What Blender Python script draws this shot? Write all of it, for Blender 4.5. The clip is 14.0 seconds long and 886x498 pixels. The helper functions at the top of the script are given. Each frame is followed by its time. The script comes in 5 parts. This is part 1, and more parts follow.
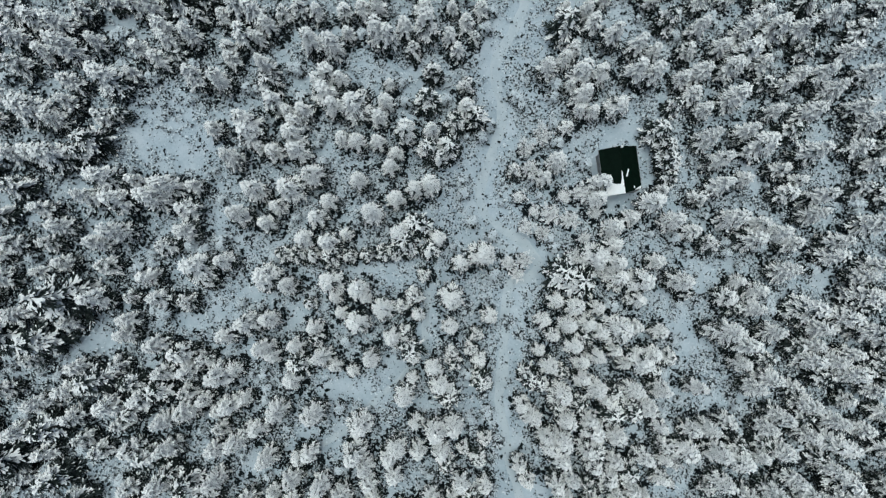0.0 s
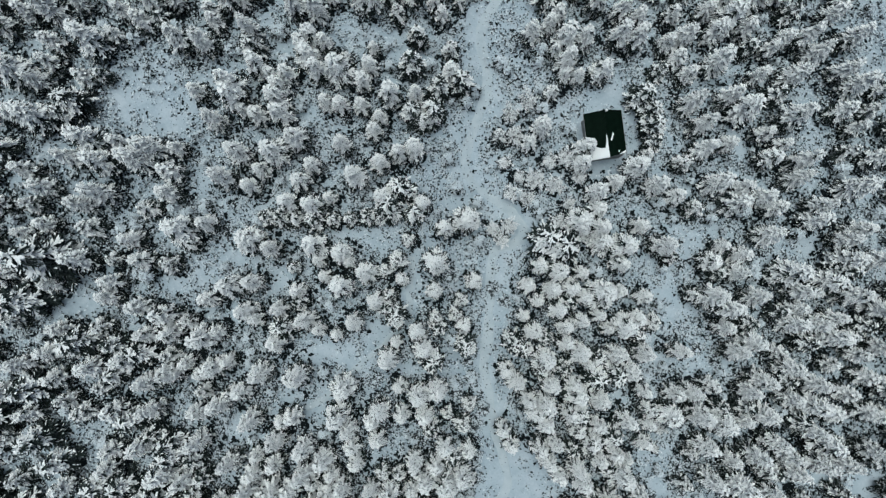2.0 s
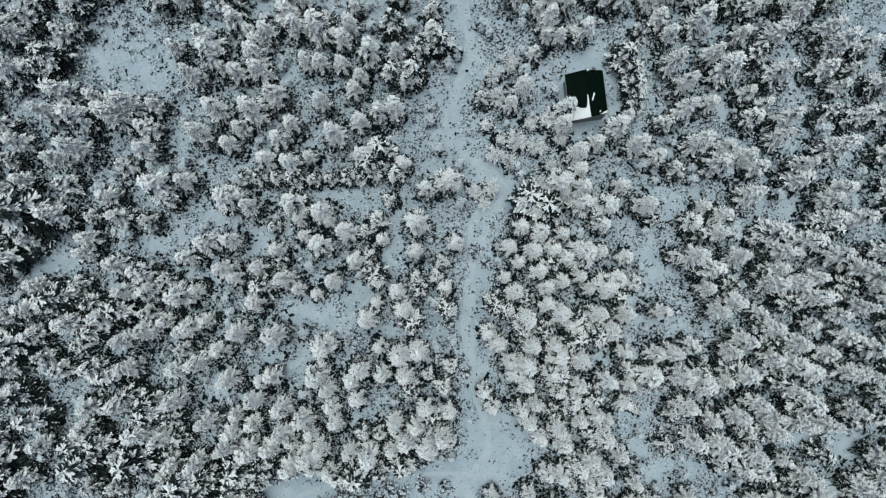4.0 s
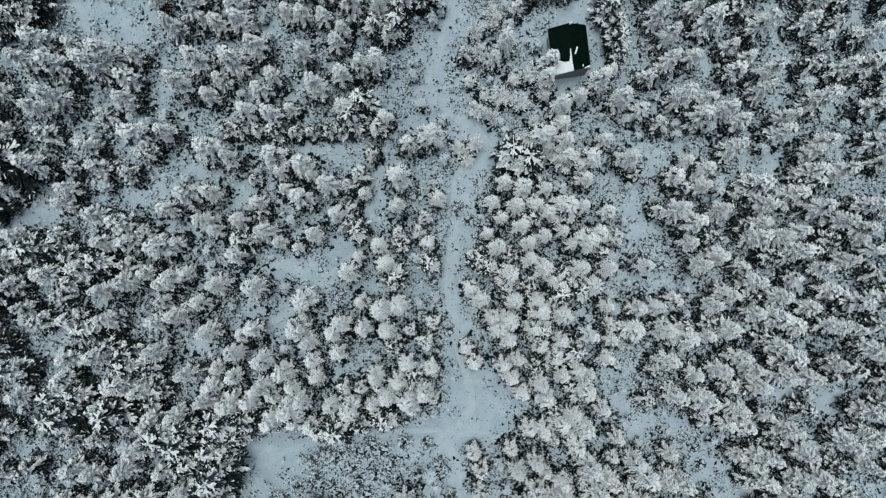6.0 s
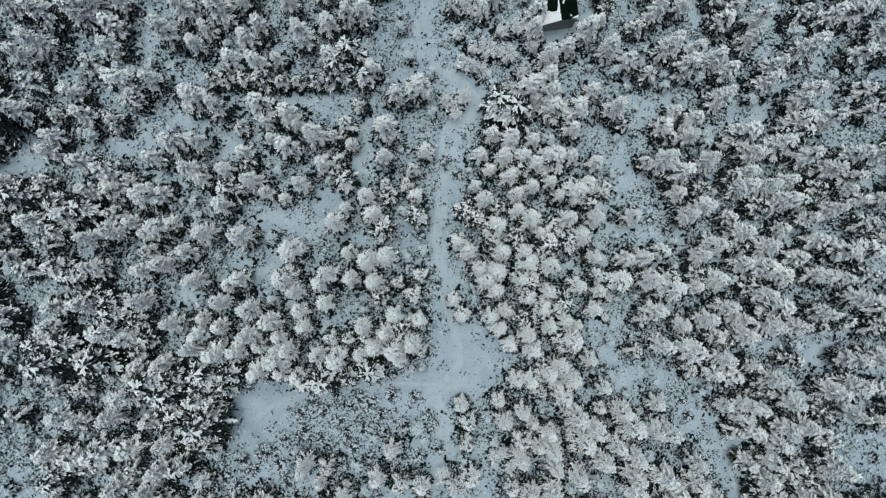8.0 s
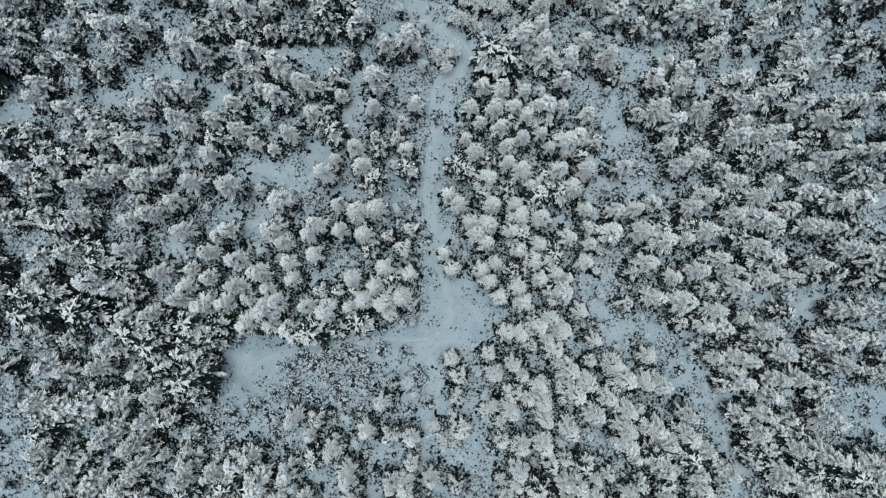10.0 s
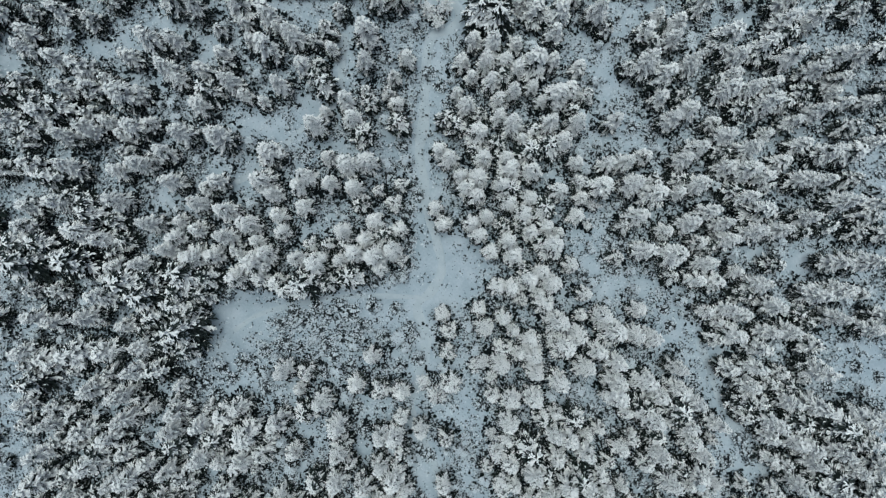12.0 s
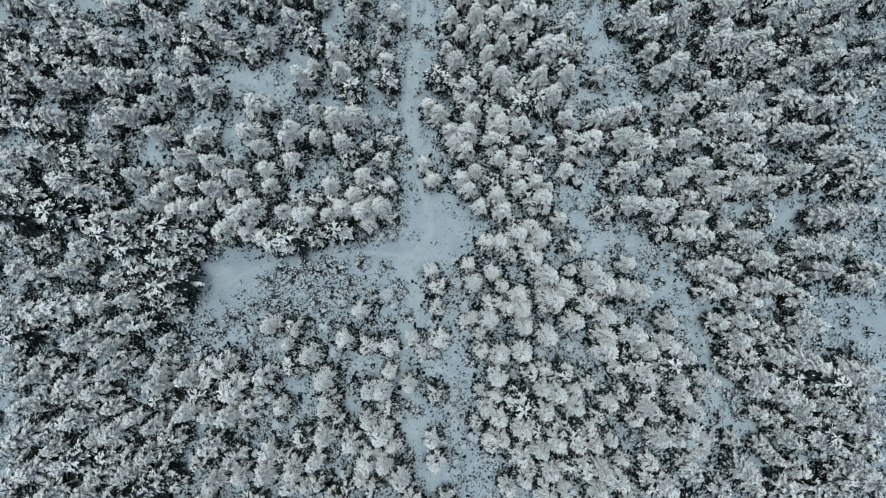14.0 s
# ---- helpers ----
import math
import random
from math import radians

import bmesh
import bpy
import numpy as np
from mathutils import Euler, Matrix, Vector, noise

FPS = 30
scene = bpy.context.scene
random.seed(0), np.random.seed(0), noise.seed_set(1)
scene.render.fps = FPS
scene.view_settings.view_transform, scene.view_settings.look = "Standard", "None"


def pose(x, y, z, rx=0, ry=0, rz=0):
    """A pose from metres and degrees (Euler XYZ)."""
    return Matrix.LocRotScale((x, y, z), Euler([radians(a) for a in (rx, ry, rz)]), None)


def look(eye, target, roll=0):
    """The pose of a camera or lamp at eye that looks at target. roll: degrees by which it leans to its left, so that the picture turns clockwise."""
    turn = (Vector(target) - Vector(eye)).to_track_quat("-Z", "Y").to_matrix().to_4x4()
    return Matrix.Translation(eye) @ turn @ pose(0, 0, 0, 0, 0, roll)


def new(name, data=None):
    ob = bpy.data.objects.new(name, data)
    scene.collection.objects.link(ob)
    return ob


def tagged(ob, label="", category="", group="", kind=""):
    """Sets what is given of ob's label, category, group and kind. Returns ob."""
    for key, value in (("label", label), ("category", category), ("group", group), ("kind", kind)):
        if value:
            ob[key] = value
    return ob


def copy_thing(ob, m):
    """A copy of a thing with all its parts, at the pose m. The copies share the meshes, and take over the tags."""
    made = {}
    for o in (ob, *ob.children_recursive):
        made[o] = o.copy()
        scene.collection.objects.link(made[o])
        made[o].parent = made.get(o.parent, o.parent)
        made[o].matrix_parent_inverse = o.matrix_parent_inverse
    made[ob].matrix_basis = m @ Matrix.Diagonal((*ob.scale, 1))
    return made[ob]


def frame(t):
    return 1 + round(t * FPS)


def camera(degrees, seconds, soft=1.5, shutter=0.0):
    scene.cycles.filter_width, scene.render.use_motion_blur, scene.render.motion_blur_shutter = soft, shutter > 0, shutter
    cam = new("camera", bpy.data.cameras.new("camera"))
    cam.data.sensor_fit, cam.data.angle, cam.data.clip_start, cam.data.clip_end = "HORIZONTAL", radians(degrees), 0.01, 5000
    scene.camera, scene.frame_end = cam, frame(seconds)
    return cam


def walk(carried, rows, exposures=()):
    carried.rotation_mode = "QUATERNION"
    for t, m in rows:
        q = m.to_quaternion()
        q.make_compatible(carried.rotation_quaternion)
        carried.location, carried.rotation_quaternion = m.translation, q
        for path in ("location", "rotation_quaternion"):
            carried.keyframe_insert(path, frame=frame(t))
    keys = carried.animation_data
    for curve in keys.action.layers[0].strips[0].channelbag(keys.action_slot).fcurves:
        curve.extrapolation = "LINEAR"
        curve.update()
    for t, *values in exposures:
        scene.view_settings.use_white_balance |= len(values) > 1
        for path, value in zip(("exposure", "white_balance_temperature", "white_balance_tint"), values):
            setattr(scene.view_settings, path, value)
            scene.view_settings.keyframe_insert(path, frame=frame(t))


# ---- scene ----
LEAN = 2.0                  # degrees by which the drone looks ahead, to the north
cam = camera(72.0, 14.0, soft=1.25)
ROWS = [      # seconds; place, square to the line of sight; small turns in degrees
    (0.0, -0.20, -0.33, 90.93, 0.89, 0.10, -0.26), (0.5, 0.28, -1.39, 90.86, 0.76, 0.11, -0.25), (1.0, 0.84, -2.53, 90.76, 0.67, 0.12, -0.24), (1.5, 1.48, -3.70, 90.72, 0.59, 0.14, -0.20),
    (2.0, 2.14, -4.90, 90.64, 0.51, 0.13, -0.19), (2.5, 2.77, -6.12, 90.59, 0.42, 0.11, -0.15), (3.0, 3.44, -7.45, 90.54, 0.38, 0.09, -0.12), (5.5, 6.73, -15.03, 90.21, 0.21, 0.03, -0.04),
    (6.0, 7.27, -16.57, 90.16, 0.12, 0.00, -0.01), (6.5, 7.81, -18.18, 90.10, 0.04, 0.01, -0.02), (7.0, 8.29, -19.83, 90.04, -0.02, -0.01, -0.01), (7.5, 8.65, -21.49, 89.97, -0.12, -0.04, -0.00),
    (8.0, 9.04, -23.14, 89.92, -0.17, -0.03, 0.01), (10.5, 10.78, -31.08, 89.52, -0.53, 0.01, 0.10), (11.0, 11.02, -32.71, 89.49, -0.55, -0.05, 0.14), (11.5, 11.38, -34.28, 89.43, -0.57, -0.05, 0.15),
    (12.0, 11.75, -35.89, 89.35, -0.57, -0.07, 0.21), (12.5, 12.07, -37.54, 89.28, -0.55, -0.12, 0.20), (13.0, 12.46, -39.17, 89.21, -0.53, -0.15, 0.20), (13.5, 12.85, -40.74, 89.16, -0.52, -0.15, 0.22),
    (14.0, 13.20, -42.30, 89.13, -0.54, -0.18, 0.24),
]
walk(cam, [(t, pose(0, 0, 0, LEAN) @ pose(x, y, z, rx, ry, rz)) for t, x, y, z, rx, ry, rz in ROWS],
     exposures=[(0.0, -0.34, 5570, -3.0), (14.0, -0.52, 5480, -3.0)])

# ---- sky and sun ----
SUN_AZIMUTH, SUN_ELEVATION = -35.0, 83.0
world = bpy.data.worlds.new("world")
scene.world = world
world.use_nodes = True
nt = world.node_tree
sky = nt.nodes.new("ShaderNodeTexSky")
sky.sky_type = "NISHITA"
sky.sun_disc = False
sky.sun_elevation = radians(SUN_ELEVATION)
sky.sun_rotation = radians(SUN_AZIMUTH)
sky.air_density, sky.dust_density, sky.ozone_density = 0.8, 5.0, 0.6
background = nt.nodes["Background"]
background.inputs["Strength"].default_value = 0.085
nt.links.new(sky.outputs[0], background.inputs["Color"])

lamp = bpy.data.lights.new("sun", "SUN")
lamp.energy = 2.2
lamp.angle = radians(45)
lamp.color = (1.0, 0.95, 0.88)
sun = new("sun", lamp)
az, el = radians(SUN_AZIMUTH), radians(SUN_ELEVATION)
sun.matrix_world = look((120 * math.sin(az) * math.cos(el), 120 * math.cos(az) * math.cos(el), 120 * math.sin(el)), (0, 0, 0))


# ---- materials ----
def material(name, tones, scale, roughness, bump=0.0, bump_scale=8.0, metal=0.0, spread=0.0, shine=0.5):
    """A base of two or three tones mixed by noise at two scales, with fine relief; spread: value shift from thing to thing."""
    mat = bpy.data.materials.new(name)
    mat.use_nodes = True
    n, l = mat.node_tree.nodes, mat.node_tree.links
    shader = n["Principled BSDF"]
    shader.inputs["Roughness"].default_value = roughness
    shader.inputs["Metallic"].default_value = metal
    shader.inputs["Specular IOR Level"].default_value = shine
    where = n.new("ShaderNodeNewGeometry")
    large, small = n.new("ShaderNodeTexNoise"), n.new("ShaderNodeTexNoise")
    large.inputs["Scale"].default_value, large.inputs["Detail"].default_value = scale, 3.0
    small.inputs["Scale"].default_value, small.inputs["Detail"].default_value = scale * 9.0, 3.0
    l.new(where.outputs["Position"], large.inputs["Vector"])
    l.new(where.outputs["Position"], small.inputs["Vector"])
    mix = n.new("ShaderNodeMath")
    mix.operation = "MULTIPLY_ADD"
    mix.inputs[1].default_value = 0.35
    l.new(small.outputs["Fac"], mix.inputs[0])
    half = n.new("ShaderNodeMath")
    half.operation = "MULTIPLY"
    half.inputs[1].default_value = 0.65
    l.new(large.outputs["Fac"], half.inputs[0])
    l.new(half.outputs[0], mix.inputs[2])
    ramp = n.new("ShaderNodeValToRGB")
    stops = ramp.color_ramp.elements
    stops[0].position, stops[1].position = 0.36, 0.64
    stops[0].color, stops[1].color = (*tones[0], 1), (*tones[-1], 1)
    if len(tones) > 2:
        stops.new(0.5).color = (*tones[1], 1)
    l.new(mix.outputs[0], ramp.inputs[0])
    out = ramp.outputs[0]
    if spread:
        info, hue = n.new("ShaderNodeObjectInfo"), n.new("ShaderNodeHueSaturation")
        rng = n.new("ShaderNodeMapRange")
        rng.inputs["To Min"].default_value, rng.inputs["To Max"].default_value = 1 - spread, 1 + spread
        l.new(info.outputs["Random"], rng.inputs["Value"])
        l.new(rng.outputs[0], hue.inputs["Value"])
        l.new(out, hue.inputs["Color"])
        out = hue.outputs[0]
    l.new(out, shader.inputs["Base Color"])
    if bump:
        rough, relief = n.new("ShaderNodeTexNoise"), n.new("ShaderNodeBump")
        rough.inputs["Scale"].default_value, rough.inputs["Detail"].default_value = bump_scale, 4.0
        relief.inputs["Strength"].default_value, relief.inputs["Distance"].default_value = bump, 0.05
        l.new(where.outputs["Position"], rough.inputs["Vector"])
        l.new(rough.outputs["Fac"], relief.inputs["Height"])
        l.new(relief.outputs[0], shader.inputs["Normal"])
    return mat


# ground and track snow: the trees' shade is put into the blue-grey base
SHADED_SNOW = material("ground_snow_shade_tinted", [(0.365, 0.43, 0.475), (0.43, 0.49, 0.53), (0.50, 0.55, 0.585)], 0.35, 0.75, bump=0.7, bump_scale=2.5)
SHADED_TRACK_SNOW = material("packed_snow_shade_tinted", [(0.42, 0.475, 0.505), (0.50, 0.545, 0.565)], 0.8, 0.7, bump=0.35, bump_scale=2.0)
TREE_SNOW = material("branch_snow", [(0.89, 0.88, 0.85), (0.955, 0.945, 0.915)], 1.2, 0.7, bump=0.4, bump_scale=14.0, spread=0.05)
# snow on low plants, its colour dulled for the shade below the crowns
SHADED_SCRUB_SNOW = material("low_snow_shade_tinted", [(0.54, 0.59, 0.62), (0.70, 0.74, 0.76)], 0.9, 0.75, bump=0.3, bump_scale=10.0, spread=0.04)
NEEDLES = material("spruce_needles", [(0.005, 0.009, 0.008), (0.020, 0.027, 0.024), (0.085, 0.095, 0.09)], 2.6, 0.85, spread=0.3, shine=0.08)
BARK = material("bark", [(0.06, 0.05, 0.04), (0.12, 0.10, 0.08)], 5.0, 0.9, bump=0.6, bump_scale=20.0)
FROST = material("frosted_twigs", [(0.82, 0.815, 0.80), (0.92, 0.915, 0.90)], 1.5, 0.8, spread=0.08)
TWIG = material("bare_twigs", [(0.05, 0.045, 0.04), (0.10, 0.085, 0.075)], 3.0, 0.85)
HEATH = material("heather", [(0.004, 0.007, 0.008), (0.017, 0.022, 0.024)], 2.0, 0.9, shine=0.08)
SCRUB = material("frosted_scrub", [(0.010, 0.014, 0.015), (0.055, 0.062, 0.065), (0.22, 0.24, 0.25)], 2.2, 0.9, shine=0.08)
ROOF = material("green_roofing", [(0.0012, 0.005, 0.0025), (0.003, 0.009, 0.005)], 1.5, 0.7, bump=0.2, bump_scale=6.0, shine=0.05)
BOARDS = material("weathered_boards", [(0.20, 0.20, 0.195), (0.30, 0.30, 0.295)], 2.5, 0.8, bump=0.4, bump_scale=9.0)
METAL = material("stove_pipe", [(0.25, 0.25, 0.25), (0.35, 0.35, 0.36)], 6.0, 0.45, metal=0.8)

RNG = np.random.default_rng(7)


# ---- mesh helpers ----
def solid(name, verts, faces, smooth=True):
    """A mesh from an array of points and an array of triangles."""
    me = bpy.data.meshes.new(name)
    verts, faces = np.asarray(verts, np.float32), np.asarray(faces, np.int32)
    k = faces.shape[1]
    me.vertices.add(len(verts))
    me.vertices.foreach_set("co", verts.ravel())
    me.loops.add(faces.size)
    me.loops.foreach_set("vertex_index", faces.ravel())
    me.polygons.add(len(faces))
    me.polygons.foreach_set("loop_start", np.arange(0, faces.size, k, dtype=np.int32))
    me.polygons.foreach_set("use_smooth", np.full(len(faces), smooth))
    me.update(calc_edges=True)
    return me


def part(name, data, mat, parent=None, label=""):
    """A mesh or bmesh as one mesh object, under a thing or a part."""
    if isinstance(data, bmesh.types.BMesh):
        me = bpy.data.meshes.new(name)
        data.to_mesh(me)
        data.free()
        data = me
    if not data.materials:
        data.materials.append(mat)
    ob = new(name, data)
    ob.parent = parent
    return tagged(ob, label)


def spindles(a, b, w, flat=1.0, waist=0.5, open_below=False):
    """Tapered three-sided lumps from a to b, w wide, as points and triangles; open_below: resting on what is under them."""
    a, b = np.asarray(a, float), np.asarray(b, float)
    w = np.broadcast_to(np.asarray(w, float), (len(a),))[:, None]
    d = b - a
    d = d / (np.linalg.norm(d, axis=1, keepdims=True) + 1e-9)
    side = np.cross(d, [0.013, 0.021, 1.0])
    side /= np.linalg.norm(side, axis=1, keepdims=True) + 1e-9
    up = np.cross(side, d)
    m = a + (b - a) * waist
    ring = [m + up * w * flat, m - up * w * flat * 0.4 + side * w, m - up * w * flat * 0.4 - side * w]
    verts = np.stack([a, *ring, b], axis=1).reshape(-1, 3)
    tri = np.array([[0, 2, 1], [0, 1, 3], [4, 1, 2], [4, 3, 1]] + ([] if open_below else [[0, 3, 2], [4, 2, 3]]))
    return verts, (np.arange(len(a))[:, None, None] * 5 + tri).reshape(-1, 3)


def blades(a, b, w):
    """Thin, bent diamonds from a to b: sprays of needles."""
    a, b = np.asarray(a, float), np.asarray(b, float)
    w = np.broadcast_to(np.asarray(w, float), (len(a),))[:, None]
    d = b - a
    side = np.cross(d, [0.02, 0.03, 1.0])
    side /= np.linalg.norm(side, axis=1, keepdims=True) + 1e-9
    m = a + d * 0.5
    verts = np.stack([a, m + side * w - [0, 0, 0.03], b, m - side * w - [0, 0, 0.03]], axis=1).reshape(-1, 3)
    tri = np.array([[0, 1, 2], [0, 2, 3]])
    return verts, (np.arange(len(a))[:, None, None] * 4 + tri).reshape(-1, 3)


def joined(pieces):
    verts, faces, n = [], [], 0
    for v, f in pieces:
        verts.append(v)
        faces.append(f + n)
        n += len(v)
    return np.concatenate(verts), np.concatenate(faces)


def smoothstep(a, b, x):
    t = np.clip((x - a) / (b - a), 0, 1)
    return t * t * (3 - 2 * t)


# ---- ground ----
MAIN_TRACK = [(13.0, 48.4), (12.6, 39.8), (10.5, 34.8), (8.0, 30.3), (8.2, 26.0), (8.9, 21.6), (7.1, 15.4), (5.5, 10.9), (6.0, 7.0), (8.9, 4.4), (12.5, 1.9), (14.4, -1.3), (12.8, -3.3), (10.0, -4.3), (9.1, -9.5), (8.9, -16.6), (8.2, -21.9), (8.9, -25.6), (9.5, -30.2), (10.8, -35.2), (11.7, -39.6), (10.2, -43.0), (8.0, -45.5), (9.4, -50.6), (8.2, -56.2), (7.1, -60.2), (10.4, -67.5), (12.5, -72.4), (12.9, -89.6)]
WEST_TRACK = [(9.2, -44.1), (3.0, -43.8), (-1.8, -43.8), (-6.8, -44.4), (-12.1, -45.6), (-16.5, -47.0), (-19.4, -49.1)]
SIDE_TRACK = [(-2.7, -5.2), (-3.0, -9.9), (-3.5, -14.2), (-6.5, -17.9), (-10.0, -20.8), (-13.7, -24.6), (-18.1, -27.4)]
EAST_TRACK = [(48.7, -49.5), (50.6, -54.4), (52.2, -59.2), (54.6, -63.2), (58.1, -68.7), (58.9, -74.4)]
# open snow: x, y, half length, half width, degrees, how bare
CLEARINGS = []
CLEARINGS += [(-40.7, 17.5, 6.7, 3.0, -12, 0.8), (-38.6, 14.1, 4.8, 2.0, 0, 0.75), (-44.1, 32.6, 2.2, 1.7, 0, 1.0), (-19.8, 25.3, 2.9, 1.5, 0, 0.9), (-17.9, 15.8, 1.8, 1.8, 0, 0.9), (-4.8, 27.7, 5.1, 1.0, 0, 0.85), (-2.3, 25.0, 3.8, 1.5, 0, 0.85), (-23.4, 23.9, 1.2, 0.8, 0, 0.8), (-50.7, 9.5, 1.7, 1.4, 0, 0.85), (-58.9, 6.1, 1.4, 1.4, 0, 1.0), (-48.8, 3.7, 1.4, 1.7, 0, 0.85), (-36.1, 13.0, 2.0, 1.2, 0, 0.8), (-25.8, 18.6, 1.8, 1.6, 0, 0.6), (10.5, 37.8, 4.8, 2.6, 0, 0.6), (17.6, 36.5, 2.6, 1.7, 0, 0.7), (6.9, 29.4, 1.8, 5.3, 0, 0.9)]
CLEARINGS += [(8.2, 21.2, 3.1, 3.5, 0, 0.6), (5.5, 14.4, 2.6, 3.9, 0, 0.66), (6.3, 8.3, 2.6, 3.9, 0, 0.62), (10.4, 18.1, 2.2, 2.2, 0, 0.5), (27.4, 18.5, 4.2, 1.9, 0, 1.0), (30.7, 14.2, 1.9, 4.2, 0, 0.95), (26.5, 7.7, 3.4, 1.2, 0, 1.0), (23.7, 13.0, 1.7, 3.8, 0, 0.9), (34.0, 13.7, 0.8, 5.1, 0, 0.6), (-5.7, -3.0, 4.2, 1.2, 0, 0.8), (-14.0, -4.6, 2.5, 1.0, 0, 0.7), (-47.9, -11.9, 2.2, 1.4, 0, 0.9), (14.9, -1.4, 1.9, 2.4, 0, 1.0), (11.5, -3.5, 2.6, 1.2, 0, 0.95), (8.1, 2.2, 6.2, 4.0, 0, 0.55), (35.3, -20.0, 2.5, 1.2, 0, 0.8)]
CLEARINGS += [(61.5, -20.5, 2.0, 2.0, 0, 0.6), (32.4, 21.3, 1.3, 5.1, -10, 0.6), (-48.1, -12.0, 2.7, 1.9, 0, 1.0), (-34.3, -9.2, 3.2, 1.3, 0, 0.9), (-27.4, -5.0, 3.2, 1.6, 0, 0.9), (-20.5, -7.2, 3.7, 1.1, 0, 0.85), (-31.3, -14.3, 1.4, 2.4, 0, 0.85), (-35.2, -18.7, 1.4, 1.4, 0, 0.9), (-16.6, -18.2, 2.5, 4.1, 0, 0.7), (-12.6, -19.0, 2.5, 2.1, 0, 0.75), (-19.0, -25.5, 3.3, 1.6, 0, 0.7), (-22.1, -9.3, 2.0, 1.5, 0, 0.7), (35.6, -10.6, 1.2, 5.9, 0, 0.8), (37.2, -13.1, 3.3, 1.8, 20, 0.85), (38.9, -3.5, 2.5, 3.3, 0, 0.75), (32.7, -6.0, 2.1, 1.2, 0, 0.85)]
CLEARINGS += [(31.4, -11.8, 2.5, 1.2, 0, 0.75), (54.0, -3.8, 4.1, 1.8, 0, 0.75), (38.8, -21.0, 2.5, 2.5, 0, 0.7), (59.9, -19.8, 1.5, 4.1, 0, 0.75), (59.4, -12.5, 1.1, 3.3, 0, 0.7), (43.7, -23.1, 1.2, 3.3, 15, 0.7), (64.8, -21.9, 3.2, 2.0, 0, 0.55), (69.1, -16.3, 1.6, 2.0, 0, 0.6), (-7.7, -16.1, 2.9, 1.0, -35, 0.9), (11.0, -10.1, 1.2, 7.8, 0, 0.85), (-3.3, -21.9, 2.5, 1.2, 0, 0.75), (4.5, -21.0, 2.2, 5.2, 0, 0.6), (4.9, -10.2, 1.7, 5.2, 0, 0.55), (42.1, -1.1, 1.3, 4.2, 10, 0.7), (-11.8, -1.7, 2.5, 1.2, 0, 0.7), (66.2, -16.7, 1.6, 1.2, 0, 0.6)]
CLEARINGS += [(-18.9, -47.3, 5.5, 4.1, 10, 1.0), (-18.7, -51.9, 2.5, 2.1, 0, 0.85), (-22.4, -53.0, 2.0, 2.5, 0, 0.7), (-9.6, -57.0, 1.1, 3.3, 8, 1.0), (-8.3, -61.4, 1.1, 3.2, 15, 1.0), (-23.1, -75.1, 1.6, 4.0, -12, 1.0), (0.3, -65.9, 1.6, 2.3, 0, 0.85), (5.9, -61.0, 3.3, 1.6, 0, 0.85), (0.2, -58.6, 2.0, 1.2, 0, 0.75), (10.0, -68.3, 2.0, 5.7, 5, 0.9), (11.7, -76.3, 3.2, 4.1, 0, 0.95), (14.9, -77.5, 2.0, 1.6, 0, 0.9), (37.8, -41.7, 7.4, 1.1, 3, 0.95), (46.3, -42.1, 1.5, 1.1, 0, 0.95), (32.9, -39.3, 2.5, 2.5, 0, 0.7), (62.4, -38.5, 4.4, 2.3, 0, 0.92)]
CLEARINGS += [(66.1, -34.9, 4.8, 1.1, 0, 0.8), (57.8, -37.2, 3.2, 1.3, 0, 0.85), (73.9, -54.0, 3.6, 3.6, 0, 0.8), (69.3, -54.9, 2.4, 1.6, 0, 0.75), (50.7, -52.7, 1.8, 4.9, -15, 0.9), (53.4, -63.2, 1.6, 4.1, -20, 0.8), (55.3, -68.8, 3.2, 1.8, 0, 0.8), (57.7, -72.0, 2.0, 1.6, 0, 0.7), (32.0, -58.1, 3.7, 1.8, 0, 0.75), (40.1, -70.6, 2.3, 1.6, 0, 0.85), (43.3, -76.2, 2.4, 1.6, 0, 0.7), (36.2, -43.8, 4.9, 1.5, 0, 0.65), (45.9, -47.0, 2.9, 3.3, 0, 0.65), (12.7, -38.3, 5.3, 5.5, 0, 0.97), (9.7, -44.3, 6.7, 3.2, 0, 1.0), (2.3, -46.0, 4.6, 1.2, 0, 0.9)]
CLEARINGS += [(6.3, -43.0, 3.4, 1.2, 0, 0.95), (17.3, -35.4, 2.1, 4.2, 20, 0.8), (16.5, -41.3, 2.5, 3.4, 0, 0.65), (8.2, -53.0, 3.8, 3.3, 0, 0.7), (13.2, -54.6, 1.2, 3.3, -20, 0.7), (15.7, -58.6, 2.5, 4.1, 0, 0.55), (18.2, -74.7, 1.8, 3.2, 25, 0.8), (20.6, -75.5, 3.2, 1.1, 0, 0.6), (-12.9, -45.2, 3.4, 1.0, 10, 0.9), (-33.3, -46.1, 1.8, 2.4, 20, 0.7), (-26.8, -29.3, 2.0, 1.8, 0, 0.75), (-17.6, -27.9, 1.6, 1.6, 0, 0.6), (-5.7, -32.9, 2.5, 1.1, 0, 0.75), (-27.9, -40.0, 3.2, 1.0, 0, 0.5), (31.2, -44.6, 1.6, 2.5, 0, 0.55), (14.8, -26.8, 0.8, 2.5, 0, 0.6)]
